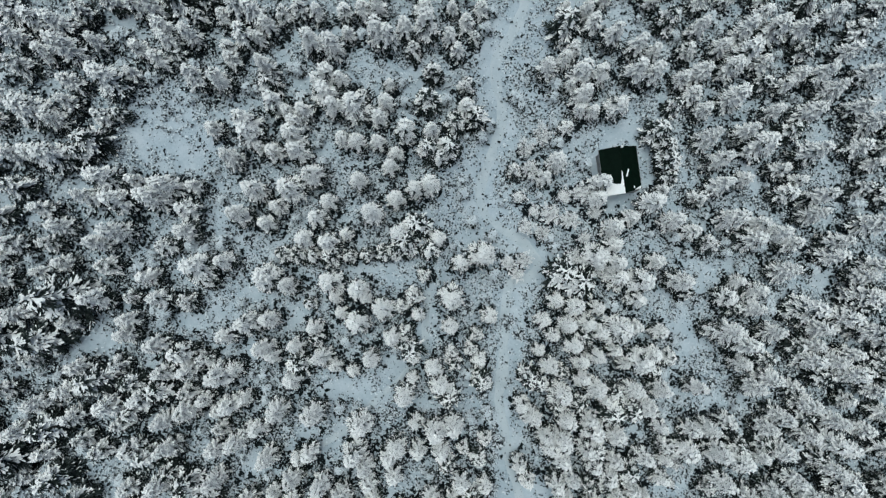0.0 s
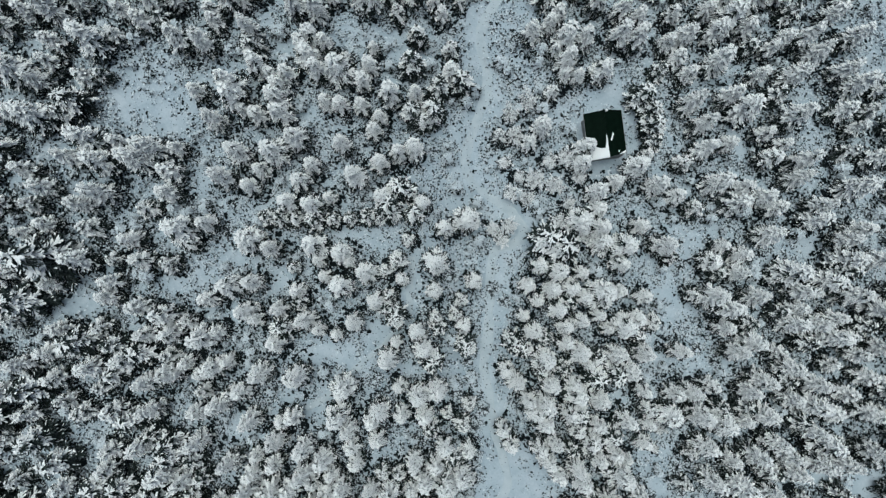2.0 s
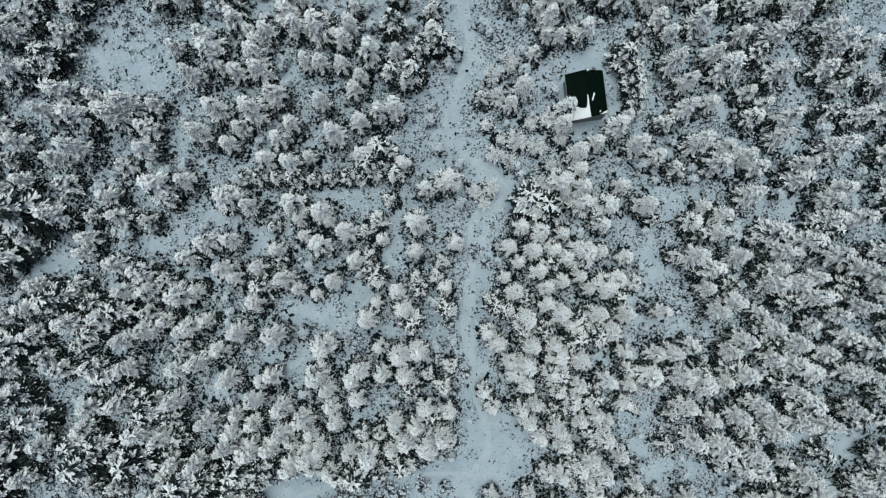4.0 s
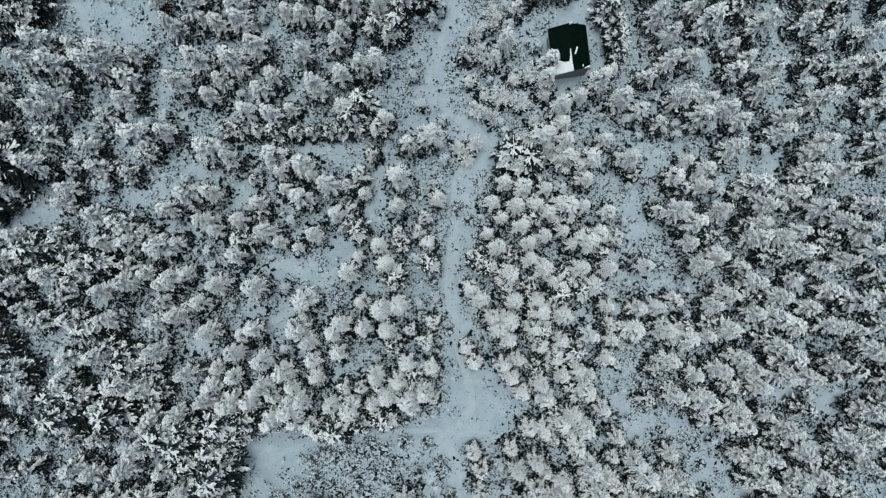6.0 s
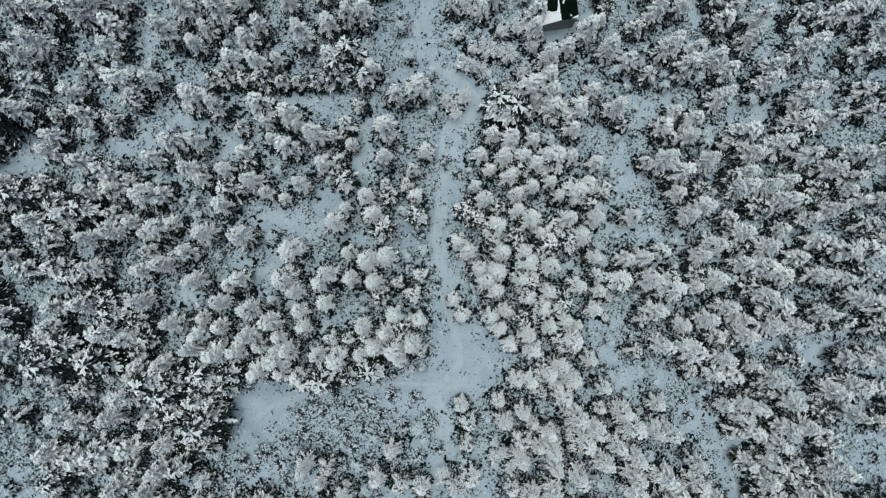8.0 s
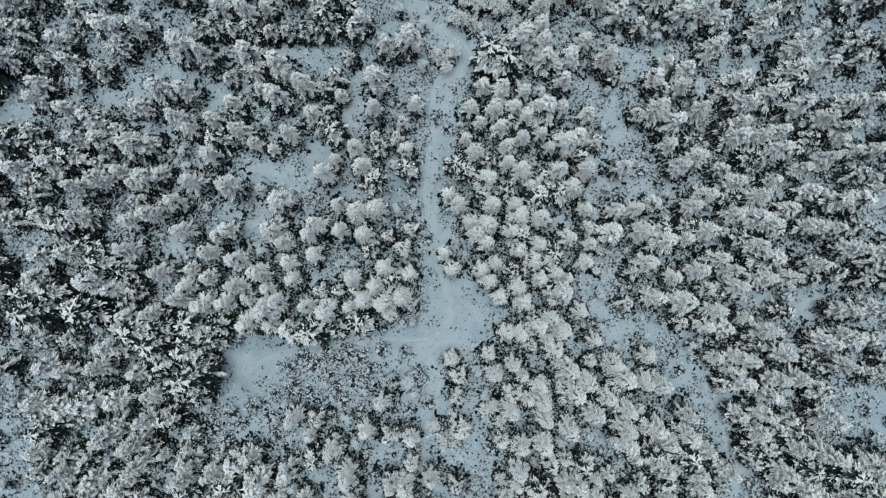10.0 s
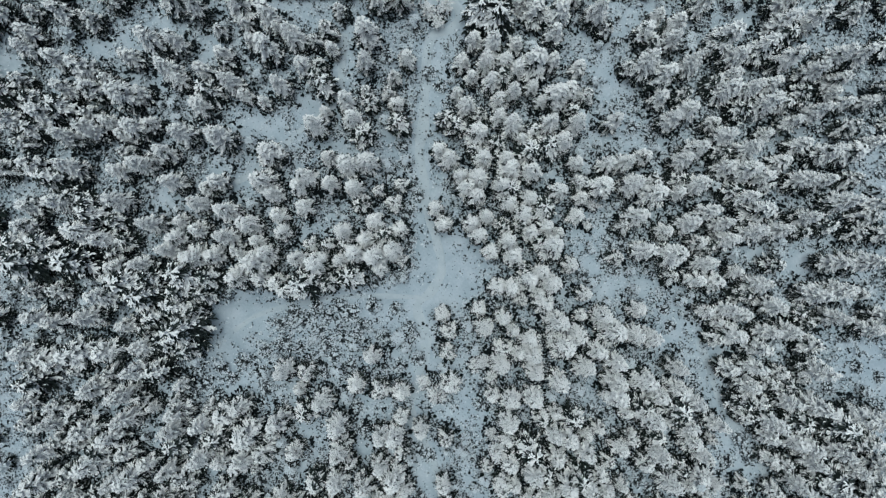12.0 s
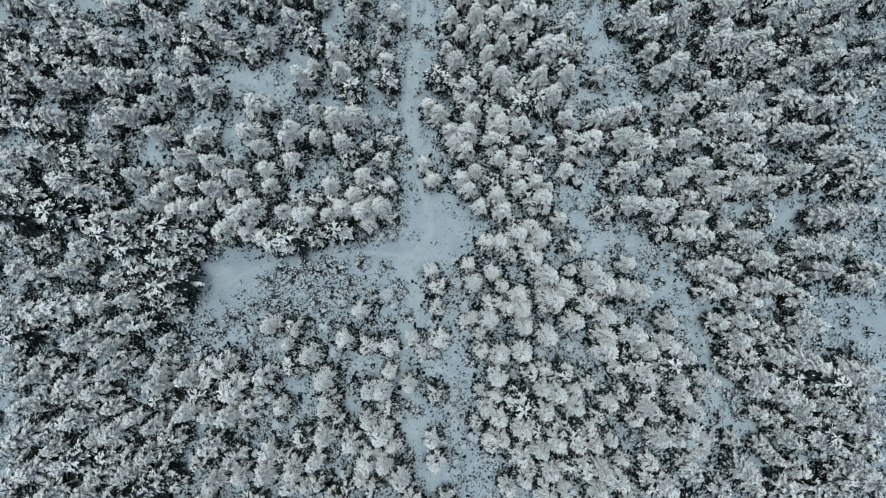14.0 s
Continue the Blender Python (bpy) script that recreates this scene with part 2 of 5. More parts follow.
CLEARINGS += [(10.1, -29.3, 1.5, 5.1, 0, 0.8), (11.4, -22.4, 1.9, 5.1, 0, 0.75), (6.3, -37.9, 1.7, 3.4, 0, 0.5), (-2.4, -53.0, 2.1, 1.6, 0, 0.5), (-20.9, -56.2, 4.9, 2.4, 0, 0.5), (-47.3, -59.3, 2.4, 1.2, 0, 0.5), (34.5, -32.3, 3.3, 3.3, 0, 0.5)]


def thick(line, step=0.5):
    """Points at even steps along a smooth curve through a line's corners."""
    p = np.array(line, float)
    p = np.concatenate([[2 * p[0] - p[1]], p, [2 * p[-1] - p[-2]]])
    out = []
    for i in range(1, len(p) - 2):
        n = max(2, int(np.linalg.norm(p[i + 1] - p[i]) / step))
        for t in np.arange(n) / n:
            a, b, c, d = p[i - 1], p[i], p[i + 1], p[i + 2]
            out.append(0.5 * (2 * b + (c - a) * t + (2 * a - 5 * b + 4 * c - d) * t * t + (3 * b - a - 3 * c + d) * t ** 3))
    out.append(p[-2])
    return np.array(out)


TRACKS = [(thick(MAIN_TRACK), 0.85), (thick(WEST_TRACK), 0.45), (thick(SIDE_TRACK), 0.6), (thick(EAST_TRACK), 0.6)]


def track_distance(x, y):
    """How far points are from the edge of the nearest track (negative on it)."""
    best = np.full(len(x), 99.0)
    for line, half in TRACKS:
        for i in range(0, len(x), 20000):
            s = slice(i, i + 20000)
            d = np.sqrt((x[s, None] - line[None, :, 0]) ** 2 + (y[s, None] - line[None, :, 1]) ** 2).min(axis=1) - half
            best[s] = np.minimum(best[s], d)
    return best


def openness(x, y):
    """1 in the middle of open snow, 0 among the trees."""
    out = np.zeros(len(x))
    for cx, cy, a, b, turn, bare in CLEARINGS:
        c, s = math.cos(radians(turn)), math.sin(radians(turn))
        u, v = (x - cx) * c + (y - cy) * s, -(x - cx) * s + (y - cy) * c
        out = np.maximum(out, bare * (1 - smoothstep(0.55, 1.25, np.sqrt((u / a) ** 2 + (v / b) ** 2))))
    return out


def waves(x, y, seed, size):
    """Smooth noise, about -1 to 1, with hollows and hummocks of the given size."""
    r = np.random.default_rng(seed)
    out = np.zeros(len(x))
    for k in range(14):
        a, f, p = r.uniform(0, 2 * np.pi), r.uniform(0.6, 1.9) / size, r.uniform(0, 2 * np.pi)
        out += np.sin((x * np.cos(a) + y * np.sin(a)) * f * 2 * np.pi + p)
    return out / 3.2


def levelled(u):
    """u as it is up to 1.2, then softly held, so that the land lies level far away."""
    far = np.clip(np.abs(u) - 1.2, 0, None)
    return np.sign(u) * (np.minimum(np.abs(u), 1.2) + 0.3 * (1 - np.exp(-far / 0.3)))


def ground_z(x, y):
    """A shallow valley: the land climbs to the north-west and more gently to the east, and the track runs in a gully."""
    x, y = np.atleast_1d(np.asarray(x, float)), np.atleast_1d(np.asarray(y, float))
    u, v = levelled((x - 8) / 50), levelled((y + 20) / 50)
    hills = -0.70 -2.00 * u +0.63 * v +3.18 * u * u -0.95 * u * v +0.82 * v * v
    hills += 0.50 * u ** 3 +2.40 * u * u * v +0.48 * u * v * v +0.28 * v ** 3
    gully = -3.69 * np.exp(-((x - 9) / 9.5) ** 2) * smoothstep(-62, -44, y)
    hollow = -4.24 * np.exp(-(((x + 17) / 11) ** 2 + ((y + 47) / 6.5) ** 2))
    return hills + gully + hollow + 0.16 * waves(x, y, 1, 16) + 0.05 * waves(x, y, 2, 4.5)


def ground():
    fine = np.arange(-95, 105.01, 0.85)
    axis_x = np.concatenate([[-1500, -1000, -600, -400, -280, -200, -150, -120, -105], fine, [115, 130, 160, 210, 290, 420, 620, 1000, 1500]])
    fine = np.arange(-100, 62.01, 0.85)
    axis_y = np.concatenate([[-1500, -1000, -600, -400, -280, -200, -150, -125, -110], fine, [72, 88, 115, 160, 210, 290, 420, 620, 1000, 1500]])
    gx, gy = np.meshgrid(axis_x, axis_y, indexing="ij")
    x, y = gx.ravel(), gy.ravel()
    z = ground_z(x, y)
    near = (np.abs(x) < 110) & (y > -105) & (y < 70)
    d = np.full(len(x), 9.0)
    d[near] = track_distance(x[near], y[near])
    z -= 0.13 * (1 - smoothstep(-0.4, 1.3, d))
    i = np.arange(len(axis_x) - 1)[:, None] * len(axis_y) + np.arange(len(axis_y) - 1)[None, :]
    i = i.ravel()
    faces = np.stack([i, i + len(axis_y), i + len(axis_y) + 1, i + 1], axis=1)
    ob = part("ground", solid("ground", np.stack([x, y, z], axis=1), faces), SHADED_SNOW)
    tagged(ob, "gently sloping forest floor under uneven snow, coloured blue-grey for tree shade", "ground", kind="structure")


ground()


def track(name, line, half, label):
    """A trodden strip of snow with a softly rounded cross-section, lying in its hollow."""
    p = line
    d = np.gradient(p, axis=0)
    d /= np.linalg.norm(d, axis=1, keepdims=True)
    side = np.stack([-d[:, 1], d[:, 0]], axis=1)
    cross = np.linspace(-1, 1, 9)
    wide = half * (1 + 0.18 * waves(p[:, 0], p[:, 1], 5, 6))[:, None, None]
    xy = p[:, None, :] + side[:, None, :] * cross[None, :, None] * wide
    x, y = xy[..., 0].ravel(), xy[..., 1].ravel()
    rut = np.tile(-0.035 * np.exp(-((np.abs(cross) - 0.5) / 0.2) ** 2), len(p))
    z = ground_z(x, y) - 0.055 + rut * 0.5 - np.tile(0.10 * np.abs(cross) ** 6, len(p))
    i = (np.arange(len(p) - 1)[:, None] * 9 + np.arange(8)[None, :]).ravel()
    faces = np.stack([i, i + 1, i + 10, i + 9], axis=1)
    ob = part(name, solid(name, np.stack([x, y, z], axis=1), faces[:, ::-1]), SHADED_TRACK_SNOW)
    tagged(ob, label, "snow track", kind="structure")


track("road", TRACKS[0][0], 0.85, "smooth snow-covered forest track winding between the trees")
track("road_west", TRACKS[1][0], 0.45, "snow-covered side track along the edge of the wood")
track("path", TRACKS[2][0], 0.6, "narrow snow-covered footpath among the spruces")
track("path_east", TRACKS[3][0], 0.6, "narrow snow-covered trail between tall spruces")


# ---- trees ----
def blankets(rows, r):
    """A leaf of settled snow along each branch: pointed, ridged and a little uneven."""
    n = len(rows)
    a, b, side = (np.array([q[k] for q in rows], float) for k in range(3))
    w = np.array([q[3] for q in rows])[:, None]
    d = b - a
    low = np.array([0, 0, 1.0])
    verts = [a, a + d * 0.45 + low * 0.05, b]
    for sign in (1, -1):
        for s, q in ((0.35, 0.85), (0.78, 0.85)):
            verts.append(a + d * s + side * sign * w * q * r.uniform(0.7, 1.3, (n, 1)) - low * (0.3 * w + r.uniform(0, 0.03, (n, 1))))
    verts = np.stack(verts, axis=1).reshape(-1, 3)
    tri = np.array([[0, 1, 3], [1, 4, 3], [1, 2, 4], [0, 5, 1], [1, 5, 6], [1, 6, 2]])
    return verts, (np.arange(n)[:, None, None] * 7 + tri).reshape(-1, 3)


def spruce_meshes(seed, h, radius, cover, name):
    """Trunk, needles and snow of one spruce: whorls of drooping branches whose twigs hold fingers of snow."""
    r = np.random.default_rng(seed)
    sheets, sa, sb, sw, da, db, dw = [], [], [], [], [], [], []
    z = 0.08 * h
    bias = r.uniform(0, 2 * np.pi)
    while z < 0.96 * h:
        u = z / h
        reach = radius * (1 - u) ** 0.68 * (0.72 + 0.28 * smoothstep(0.08, 0.28, u)) + 0.13
        count = max(5, int(round(4.5 + 4.5 * reach / radius)))
        turn = r.uniform(0, 2 * np.pi)
        snowy = cover * (0.06 + 0.94 * smoothstep(0.12, 0.56, u))
        for k in range(count):
            az = turn + 2 * np.pi * (k + r.uniform(-0.4, 0.4)) / count
            length = reach * r.uniform(0.66, 1.08) * (1 + 0.14 * math.cos(az - bias))
            out = np.array([math.cos(az), math.sin(az), 0.0])
            side = np.array([-out[1], out[0], 0.0])
            drop = r.uniform(0.10, 0.50) - 0.35 * max(0.0, u - 0.4)
            a = np.array([0, 0, z + r.uniform(-0.12, 0.12)])
            b = np.array([0, 0, a[2] - drop * length]) + out * length
            white = r.random() < snowy
            if white:
                sheets.append((a + out * 0.03, a + (b - a) * 0.9, side, 0.04 + 0.06 * length))
                sa.append(a + (b - a) * 0.45 + [0, 0, 0.03]), sb.append(b + out * 0.10 + [0, 0, 0.02]), sw.append(r.uniform(0.06, 0.095))
            da.append(a), db.append(b - [0, 0, 0.08]), dw.append(0.06 + 0.02 * length)
            twigs = 5 + int(length / 0.22)
            for q in range(twigs):
                s = 0.28 + 0.68 * (q + r.uniform(0.1, 0.9)) / twigs
                sign = 1 if (q + k) % 2 else -1
                start = a + (b - a) * s
                size = (0.22 + 0.24 * length * (1.15 - s)) * r.uniform(0.7, 1.35)
                end = start + (out * r.uniform(0.7, 1.0) + side * sign * r.uniform(0.2, 0.85)) * size - [0, 0, size * r.uniform(0.1, 0.5)]
                if white and r.random() < 0.92:
                    sa.append(start + (end - start) * 0.2 + [0, 0, 0.03]), sb.append(end + [0, 0, 0.02]), sw.append(r.uniform(0.045, 0.085))
                elif not white and r.random() < 0.30 * cover:
                    sa.append(start + (end - start) * 0.35 + [0, 0, 0.03]), sb.append(end + [0, 0, 0.03]), sw.append(r.uniform(0.03, 0.055))
                if q % 3 == 0 or not white:
                    da.append(start), db.append(end + (end - start) * 0.12 - [0, 0, 0.07]), dw.append(0.065)
        z += (0.30 + 0.13 * (1 - u)) * r.uniform(0.8, 1.2)
    for k in range(7):
        az = 2.4 * k
        tip = np.array([math.cos(az), math.sin(az), 0.0])
        sa.append([0, 0, (0.97 - 0.012 * k) * h]), sb.append(tip * (0.10 + 0.05 * k) + [0, 0, (0.965 - 0.016 * k) * h]), sw.append(0.10)
    sa.append([0, 0, 0.9 * h]), sb.append([0.02, 0.03, h + 0.1]), sw.append(0.10)
    ring = [(0.012 * h + 0.05, -0.15), (0.011 * h + 0.03, 0.3), (0.008 * h + 0.02, 0.45 * h), (0.02, 0.95 * h)]
    tv = np.array([[q * math.cos(2 * np.pi * k / 8), q * math.sin(2 * np.pi * k / 8), zz] for q, zz in ring for k in range(8)])
    tf = np.array([[i * 8 + k, i * 8 + (k + 1) % 8, i * 8 + 8 + (k + 1) % 8, i * 8 + 8 + k] for i in range(3) for k in range(8)])
    trunk = solid(name + "_trunk", tv, tf)
    needles = solid(name + "_needles", *blades(da, db, np.array(dw)), smooth=False)
    snow = solid(name + "_snow", *joined([blankets(sheets, r), spindles(sa, sb, np.array(sw), 0.75, 0.72, True)]))
    return trunk, needles, snow


def tree(name, meshes, label, category, group, mats, parts):
    root = new(name)
    for n, me, mat, text in zip(parts, meshes, mats, ("", "", "thick fresh snow on the branches")):
        ob = part(n, me, mat, root, text)
        if n != "trunk":
            tagged(ob, kind="stuff")
    return tagged(root, label, category, group)


def broadleaf_meshes(seed, h, radius, name):
    """A bare, many-stemmed tree whose fine twigs carry hoar frost."""
    r = np.random.default_rng(seed)
    la, lb, lw, fa, fb, fw = [], [], [], [], [], []
    for k in range(5):
        az, lean = r.uniform(0, 2 * np.pi), r.uniform(0.15, 0.55)
        top = np.array([math.cos(az) * lean * radius, math.sin(az) * lean * radius, h * r.uniform(0.6, 0.8)])
        la.append([0, 0, -0.1]), lb.append(top), lw.append(0.035 + 0.006 * h)
        for q in range(10):
            s = r.uniform(0.3, 1.0)
            p = top * s
            dx = r.normal(size=3) * [1, 1, 0.5] + [0, 0, 0.35]
            e = p + dx / np.linalg.norm(dx) * radius * r.uniform(0.4, 0.75)
            la.append(p), lb.append(e), lw.append(0.02)
            for j in range(17):
                p2 = p + (e - p) * r.uniform(0.25, 1.0)
                d2 = r.normal(size=3) * [1, 1, 0.6] + (e - p) * 0.6 + [0, 0, 0.2]
                e2 = p2 + d2 / np.linalg.norm(d2) * r.uniform(0.18, 0.42)
                fa.append(p2), fb.append(e2), fw.append(r.uniform(0.026, 0.055))
    return (solid(name + "_limbs", *spindles(la, lb, np.array(lw), 1.0, 0.25)), solid(name + "_frost", *spindles(fa, fb, np.array(fw), 0.8, 0.5, True)))


def bush_meshes(seed, h, radius, name):
    """A low evergreen bush: a dark mound of sprays with lumps of snow on its tips."""
    r = np.random.default_rng(seed)
    da, db, dw, sa, sb, sw = [], [], [], [], [], []
    for k in range(58):
        az, q = r.uniform(0, 2 * np.pi), radius * math.sqrt(r.random())
        p = np.array([q * math.cos(az), q * math.sin(az), 0.0])
        tall = h * (1 - 0.6 * (q / radius) ** 2) * r.uniform(0.5, 1.1)
        e = p + [r.normal() * 0.16, r.normal() * 0.16, tall]
        for j in range(5):
            d = np.array([r.normal(), r.normal(), 0.2]) * 0.17
            s = p + (e - p) * r.uniform(0.3, 0.95)
            da.append(s), db.append(s + d), dw.append(0.085)
        if r.random() < 0.48:
            for j in range(3):
                d = np.array([r.normal(), r.normal(), 0.0]) * 0.11
                q2 = e + [r.normal() * 0.09, r.normal() * 0.09, 0.04 - 0.06 * j]
                sa.append(q2 - d), sb.append(q2 + d + [0, 0, 0.02]), sw.append(r.uniform(0.08, 0.15))
    return solid(name + "_sprays", *blades(da, db, np.array(dw)), smooth=False), solid(name + "_snow", *spindles(sa, sb, np.array(sw), 0.7, 0.5, True))


SPRUCE_PARTS, SPRUCE_MATS = ("trunk", "crown", "snow_load"), (BARK, NEEDLES, TREE_SNOW)
TALL = [tree("spruce_tree", spruce_meshes(40 + i, 7.4, q, c, "spruce"), "tall spruce with drooping branches thickly loaded with snow", "spruce tree", "tall snowy spruces", SPRUCE_MATS, SPRUCE_PARTS)
        for i, (q, c) in enumerate([(1.9, 0.98), (2.05, 0.97), (1.8, 0.99), (1.95, 0.93), (2.1, 0.97)])]
YOUNG = [tree("young_spruce", spruce_meshes(60 + i, 5.2, q, c, "young_spruce"), "young spruce with branches covered in white snow", "spruce tree", "young snowy spruces", SPRUCE_MATS, SPRUCE_PARTS)
         for i, (q, c) in enumerate([(1.4, 0.97), (1.55, 0.93), (1.3, 0.98), (1.5, 0.88)])]
PATCHY = [tree("patchy_spruce", spruce_meshes(70 + i, 6.0, q, c, "patchy_spruce"), "grey-green spruce with snow only in patches", "spruce tree", "spruces with patchy snow", SPRUCE_MATS, SPRUCE_PARTS)
          for i, (q, c) in enumerate([(1.6, 0.84), (1.75, 0.78), (1.5, 0.88)])]
DARK = [tree("dark_spruce", spruce_meshes(80 + i, 4.2, q, c, "dark_spruce"), "dark green spruce that has shed most of its snow, in two rows standing in for shade", "spruce tree", "dark spruces", SPRUCE_MATS, SPRUCE_PARTS)
        for i, (q, c) in enumerate([(1.3, 0.56), (1.45, 0.48), (1.2, 0.62)])]
BROAD = []
for i, q in enumerate([1.75, 1.95, 1.65]):
    limbs, frost = broadleaf_meshes(100 + i, 4.4, q, "birch")
    root = new("birch_tree")
    part("trunk", limbs, TWIG, root)
    part("crown", frost, FROST, root, "fine twigs white with hoar frost")
    BROAD.append(tagged(root, "bare frosted birch with fine pale twigs", "birch tree", "frosted birches"))
BUSH = []
for i, q in enumerate([1.05, 1.2]):
    sprays, caps = bush_meshes(120 + i, 1.2, q, "bush")
    root = new("bush")
    part("foliage", sprays, SCRUB, root)
    part("snow_cap", caps, SHADED_SCRUB_SNOW, root, "small caps of snow")
    tagged(root.children[1], kind="stuff")
    tagged(root.children[0], kind="stuff")
    BUSH.append(tagged(root, "low dark bush sprinkled with snow", "bush", "low bushes"))
USED = set()
PLANTED = []


def stand(models, x, y, h, model_height, wide=1.0):
    """Stand one of the models, or a copy of it, on the ground."""
    model = models[int(RNG.integers(len(models)))]
    s = h / model_height
    q = s * wide * RNG.uniform(0.92, 1.1)
    m = pose(x, y, float(ground_z(x, y)[0]) - 0.05, 0, 0, RNG.uniform(0, 360)) @ Matrix.Diagonal((q, q, s, 1))
    if model in USED:
        copy_thing(model, m)
    else:
        USED.add(model)
        model.matrix_basis = m
    PLANTED.append((x, y, h))


def plant_spruces(places):
    for x, y, h in places:
        stand(*((TALL, x, y, h, 7.4, 0.89) if h > 7.4 else (YOUNG, x, y, h, 5.2, 0.91)))


def plant_patchy_spruces(places):
    for x, y, h in places:
        stand(PATCHY, x, y, h, 6.0, 0.98)


def plant_dark_spruces_and_shade(places):
    for x, y, h in places:
        stand(DARK, x, y, h, 4.2)


def plant_broadleaves(places):
    for x, y, h in places:
        stand(BROAD, x, y, h, 4.4)


def plant_bushes(places):
    for x, y, h in places:
        stand(BUSH, x, y, h, 1.2)


# trees and bushes in strips from north to south: x, y, height
plant_spruces([(-2.9, 35.7, 6.6), (20.7, 35.9, 6.6), (23.3, 37.2, 5.5), (27.8, 39.9, 7.0), (33.0, 39.5, 5.5), (37.6, 40.5, 6.1), (40.5, 36.7, 5.6), (43.4, 38.9, 5.7), (57.5, 36.5, 5.1), (-51.3, 25.9, 6.6), (-49.3, 29.3, 6.6), (-48.6, 26.4, 7.3), (-45.8, 28.0, 6.0), (-45.2, 23.8, 7.3), (-43.9, 22.8, 7.3), (-40.9, 33.0, 5.3), (-39.0, 33.0, 6.0), (-37.3, 30.1, 7.9), (-36.8, 28.4, 6.0), (-34.3, 29.7, 6.0), (-33.6, 24.1, 8.2), (-30.5, 23.6, 7.9), (-28.0, 33.6, 7.3), (-26.3, 33.2, 6.6), (-25.9, 30.2, 5.1), (-24.7, 25.8, 7.9), (-24.5, 31.8, 6.6), (-23.5, 21.1, 6.6), (-18.5, 29.3, 7.3), (-17.7, 24.3, 5.6), (-16.8, 22.7, 6.0), (-16.4, 25.4, 6.0)])
plant_spruces([(-15.9, 29.2, 6.6), (-14.7, 24.7, 5.3), (-12.8, 21.0, 7.3), (-9.6, 31.4, 7.3), (-8.6, 21.9, 5.3), (-7.9, 30.8, 6.6), (-5.7, 32.4, 7.3), (-2.5, 33.2, 7.3), (0.7, 32.3, 6.0), (15.1, 27.8, 7.9), (17.8, 28.9, 5.3), (18.8, 30.2, 6.6), (19.9, 26.6, 7.3), (20.2, 23.2, 7.9), (22.5, 26.3, 7.9), (24.4, 31.4, 7.9), (25.1, 21.3, 6.0), (27.3, 26.2, 7.3), (27.8, 30.1, 6.6), (29.7, 25.8, 7.3), (30.3, 29.4, 6.0), (36.2, 32.2, 7.7), (36.5, 25.8, 7.9), (39.5, 29.4, 6.6), (40.7, 26.6, 6.0), (40.9, 22.2, 7.3), (42.0, 31.3, 7.3), (42.4, 28.1, 7.3), (44.6, 33.4, 6.0), (44.8, 26.9, 6.6), (46.1, 31.4, 7.3), (49.5, 31.0, 8.2)])
plant_spruces([(50.2, 25.2, 6.0), (52.5, 25.0, 6.6), (53.9, 22.7, 7.9), (55.8, 27.7, 7.3), (58.4, 24.4, 7.7), (-55.1, 12.9, 7.3), (-54.7, 19.4, 6.6), (-52.9, 13.0, 7.3), (-52.7, 18.3, 7.3), (-50.6, 12.7, 7.3), (-50.5, 17.4, 7.3), (-47.1, 7.7, 7.9), (-44.8, 10.1, 6.9), (-43.1, 7.1, 7.3), (-41.0, 9.9, 6.0), (-39.3, 7.6, 7.3), (-37.6, 9.2, 6.9), (-29.2, 13.4, 7.9), (-27.2, 18.2, 8.6), (-26.6, 16.3, 7.3), (-26.1, 9.0, 7.3), (-25.8, 15.0, 5.3), (-23.8, 14.3, 6.6), (-22.1, 20.0, 6.0), (-21.6, 9.1, 7.3), (-21.4, 16.8, 6.2), (-21.1, 18.5, 5.3), (-20.5, 14.2, 6.9), (-19.8, 20.1, 6.6), (-18.5, 11.0, 8.2), (-16.4, 7.6, 6.6), (-15.6, 20.6, 6.6)])
plant_spruces([(-14.6, 16.6, 4.7), (-12.3, 16.0, 6.6), (-12.0, 10.3, 8.6), (-9.6, 16.2, 6.0), (-9.3, 19.6, 6.9), (-7.8, 12.7, 6.9), (-7.1, 14.6, 4.7), (-7.0, 8.1, 7.3), (-5.4, 17.7, 7.3), (-4.3, 9.4, 6.6), (-2.3, 10.3, 6.6), (-1.8, 17.9, 7.9), (14.8, 11.7, 6.6), (16.4, 13.9, 6.6), (21.6, 20.9, 6.0), (22.3, 8.1, 6.0), (22.7, 10.3, 6.4), (29.6, 7.3, 7.3), (37.5, 16.6, 8.6), (39.0, 9.8, 8.6), (39.1, 13.4, 8.6), (42.7, 17.3, 7.9), (42.7, 10.6, 6.0), (44.4, 15.4, 7.3), (46.8, 20.2, 6.6), (50.8, 13.8, 9.0), (50.9, 19.5, 8.6), (52.3, 8.0, 9.0), (57.5, 20.0, 7.7), (58.9, 18.0, 6.9), (61.9, 8.2, 6.3), (62.9, 17.6, 5.4)])
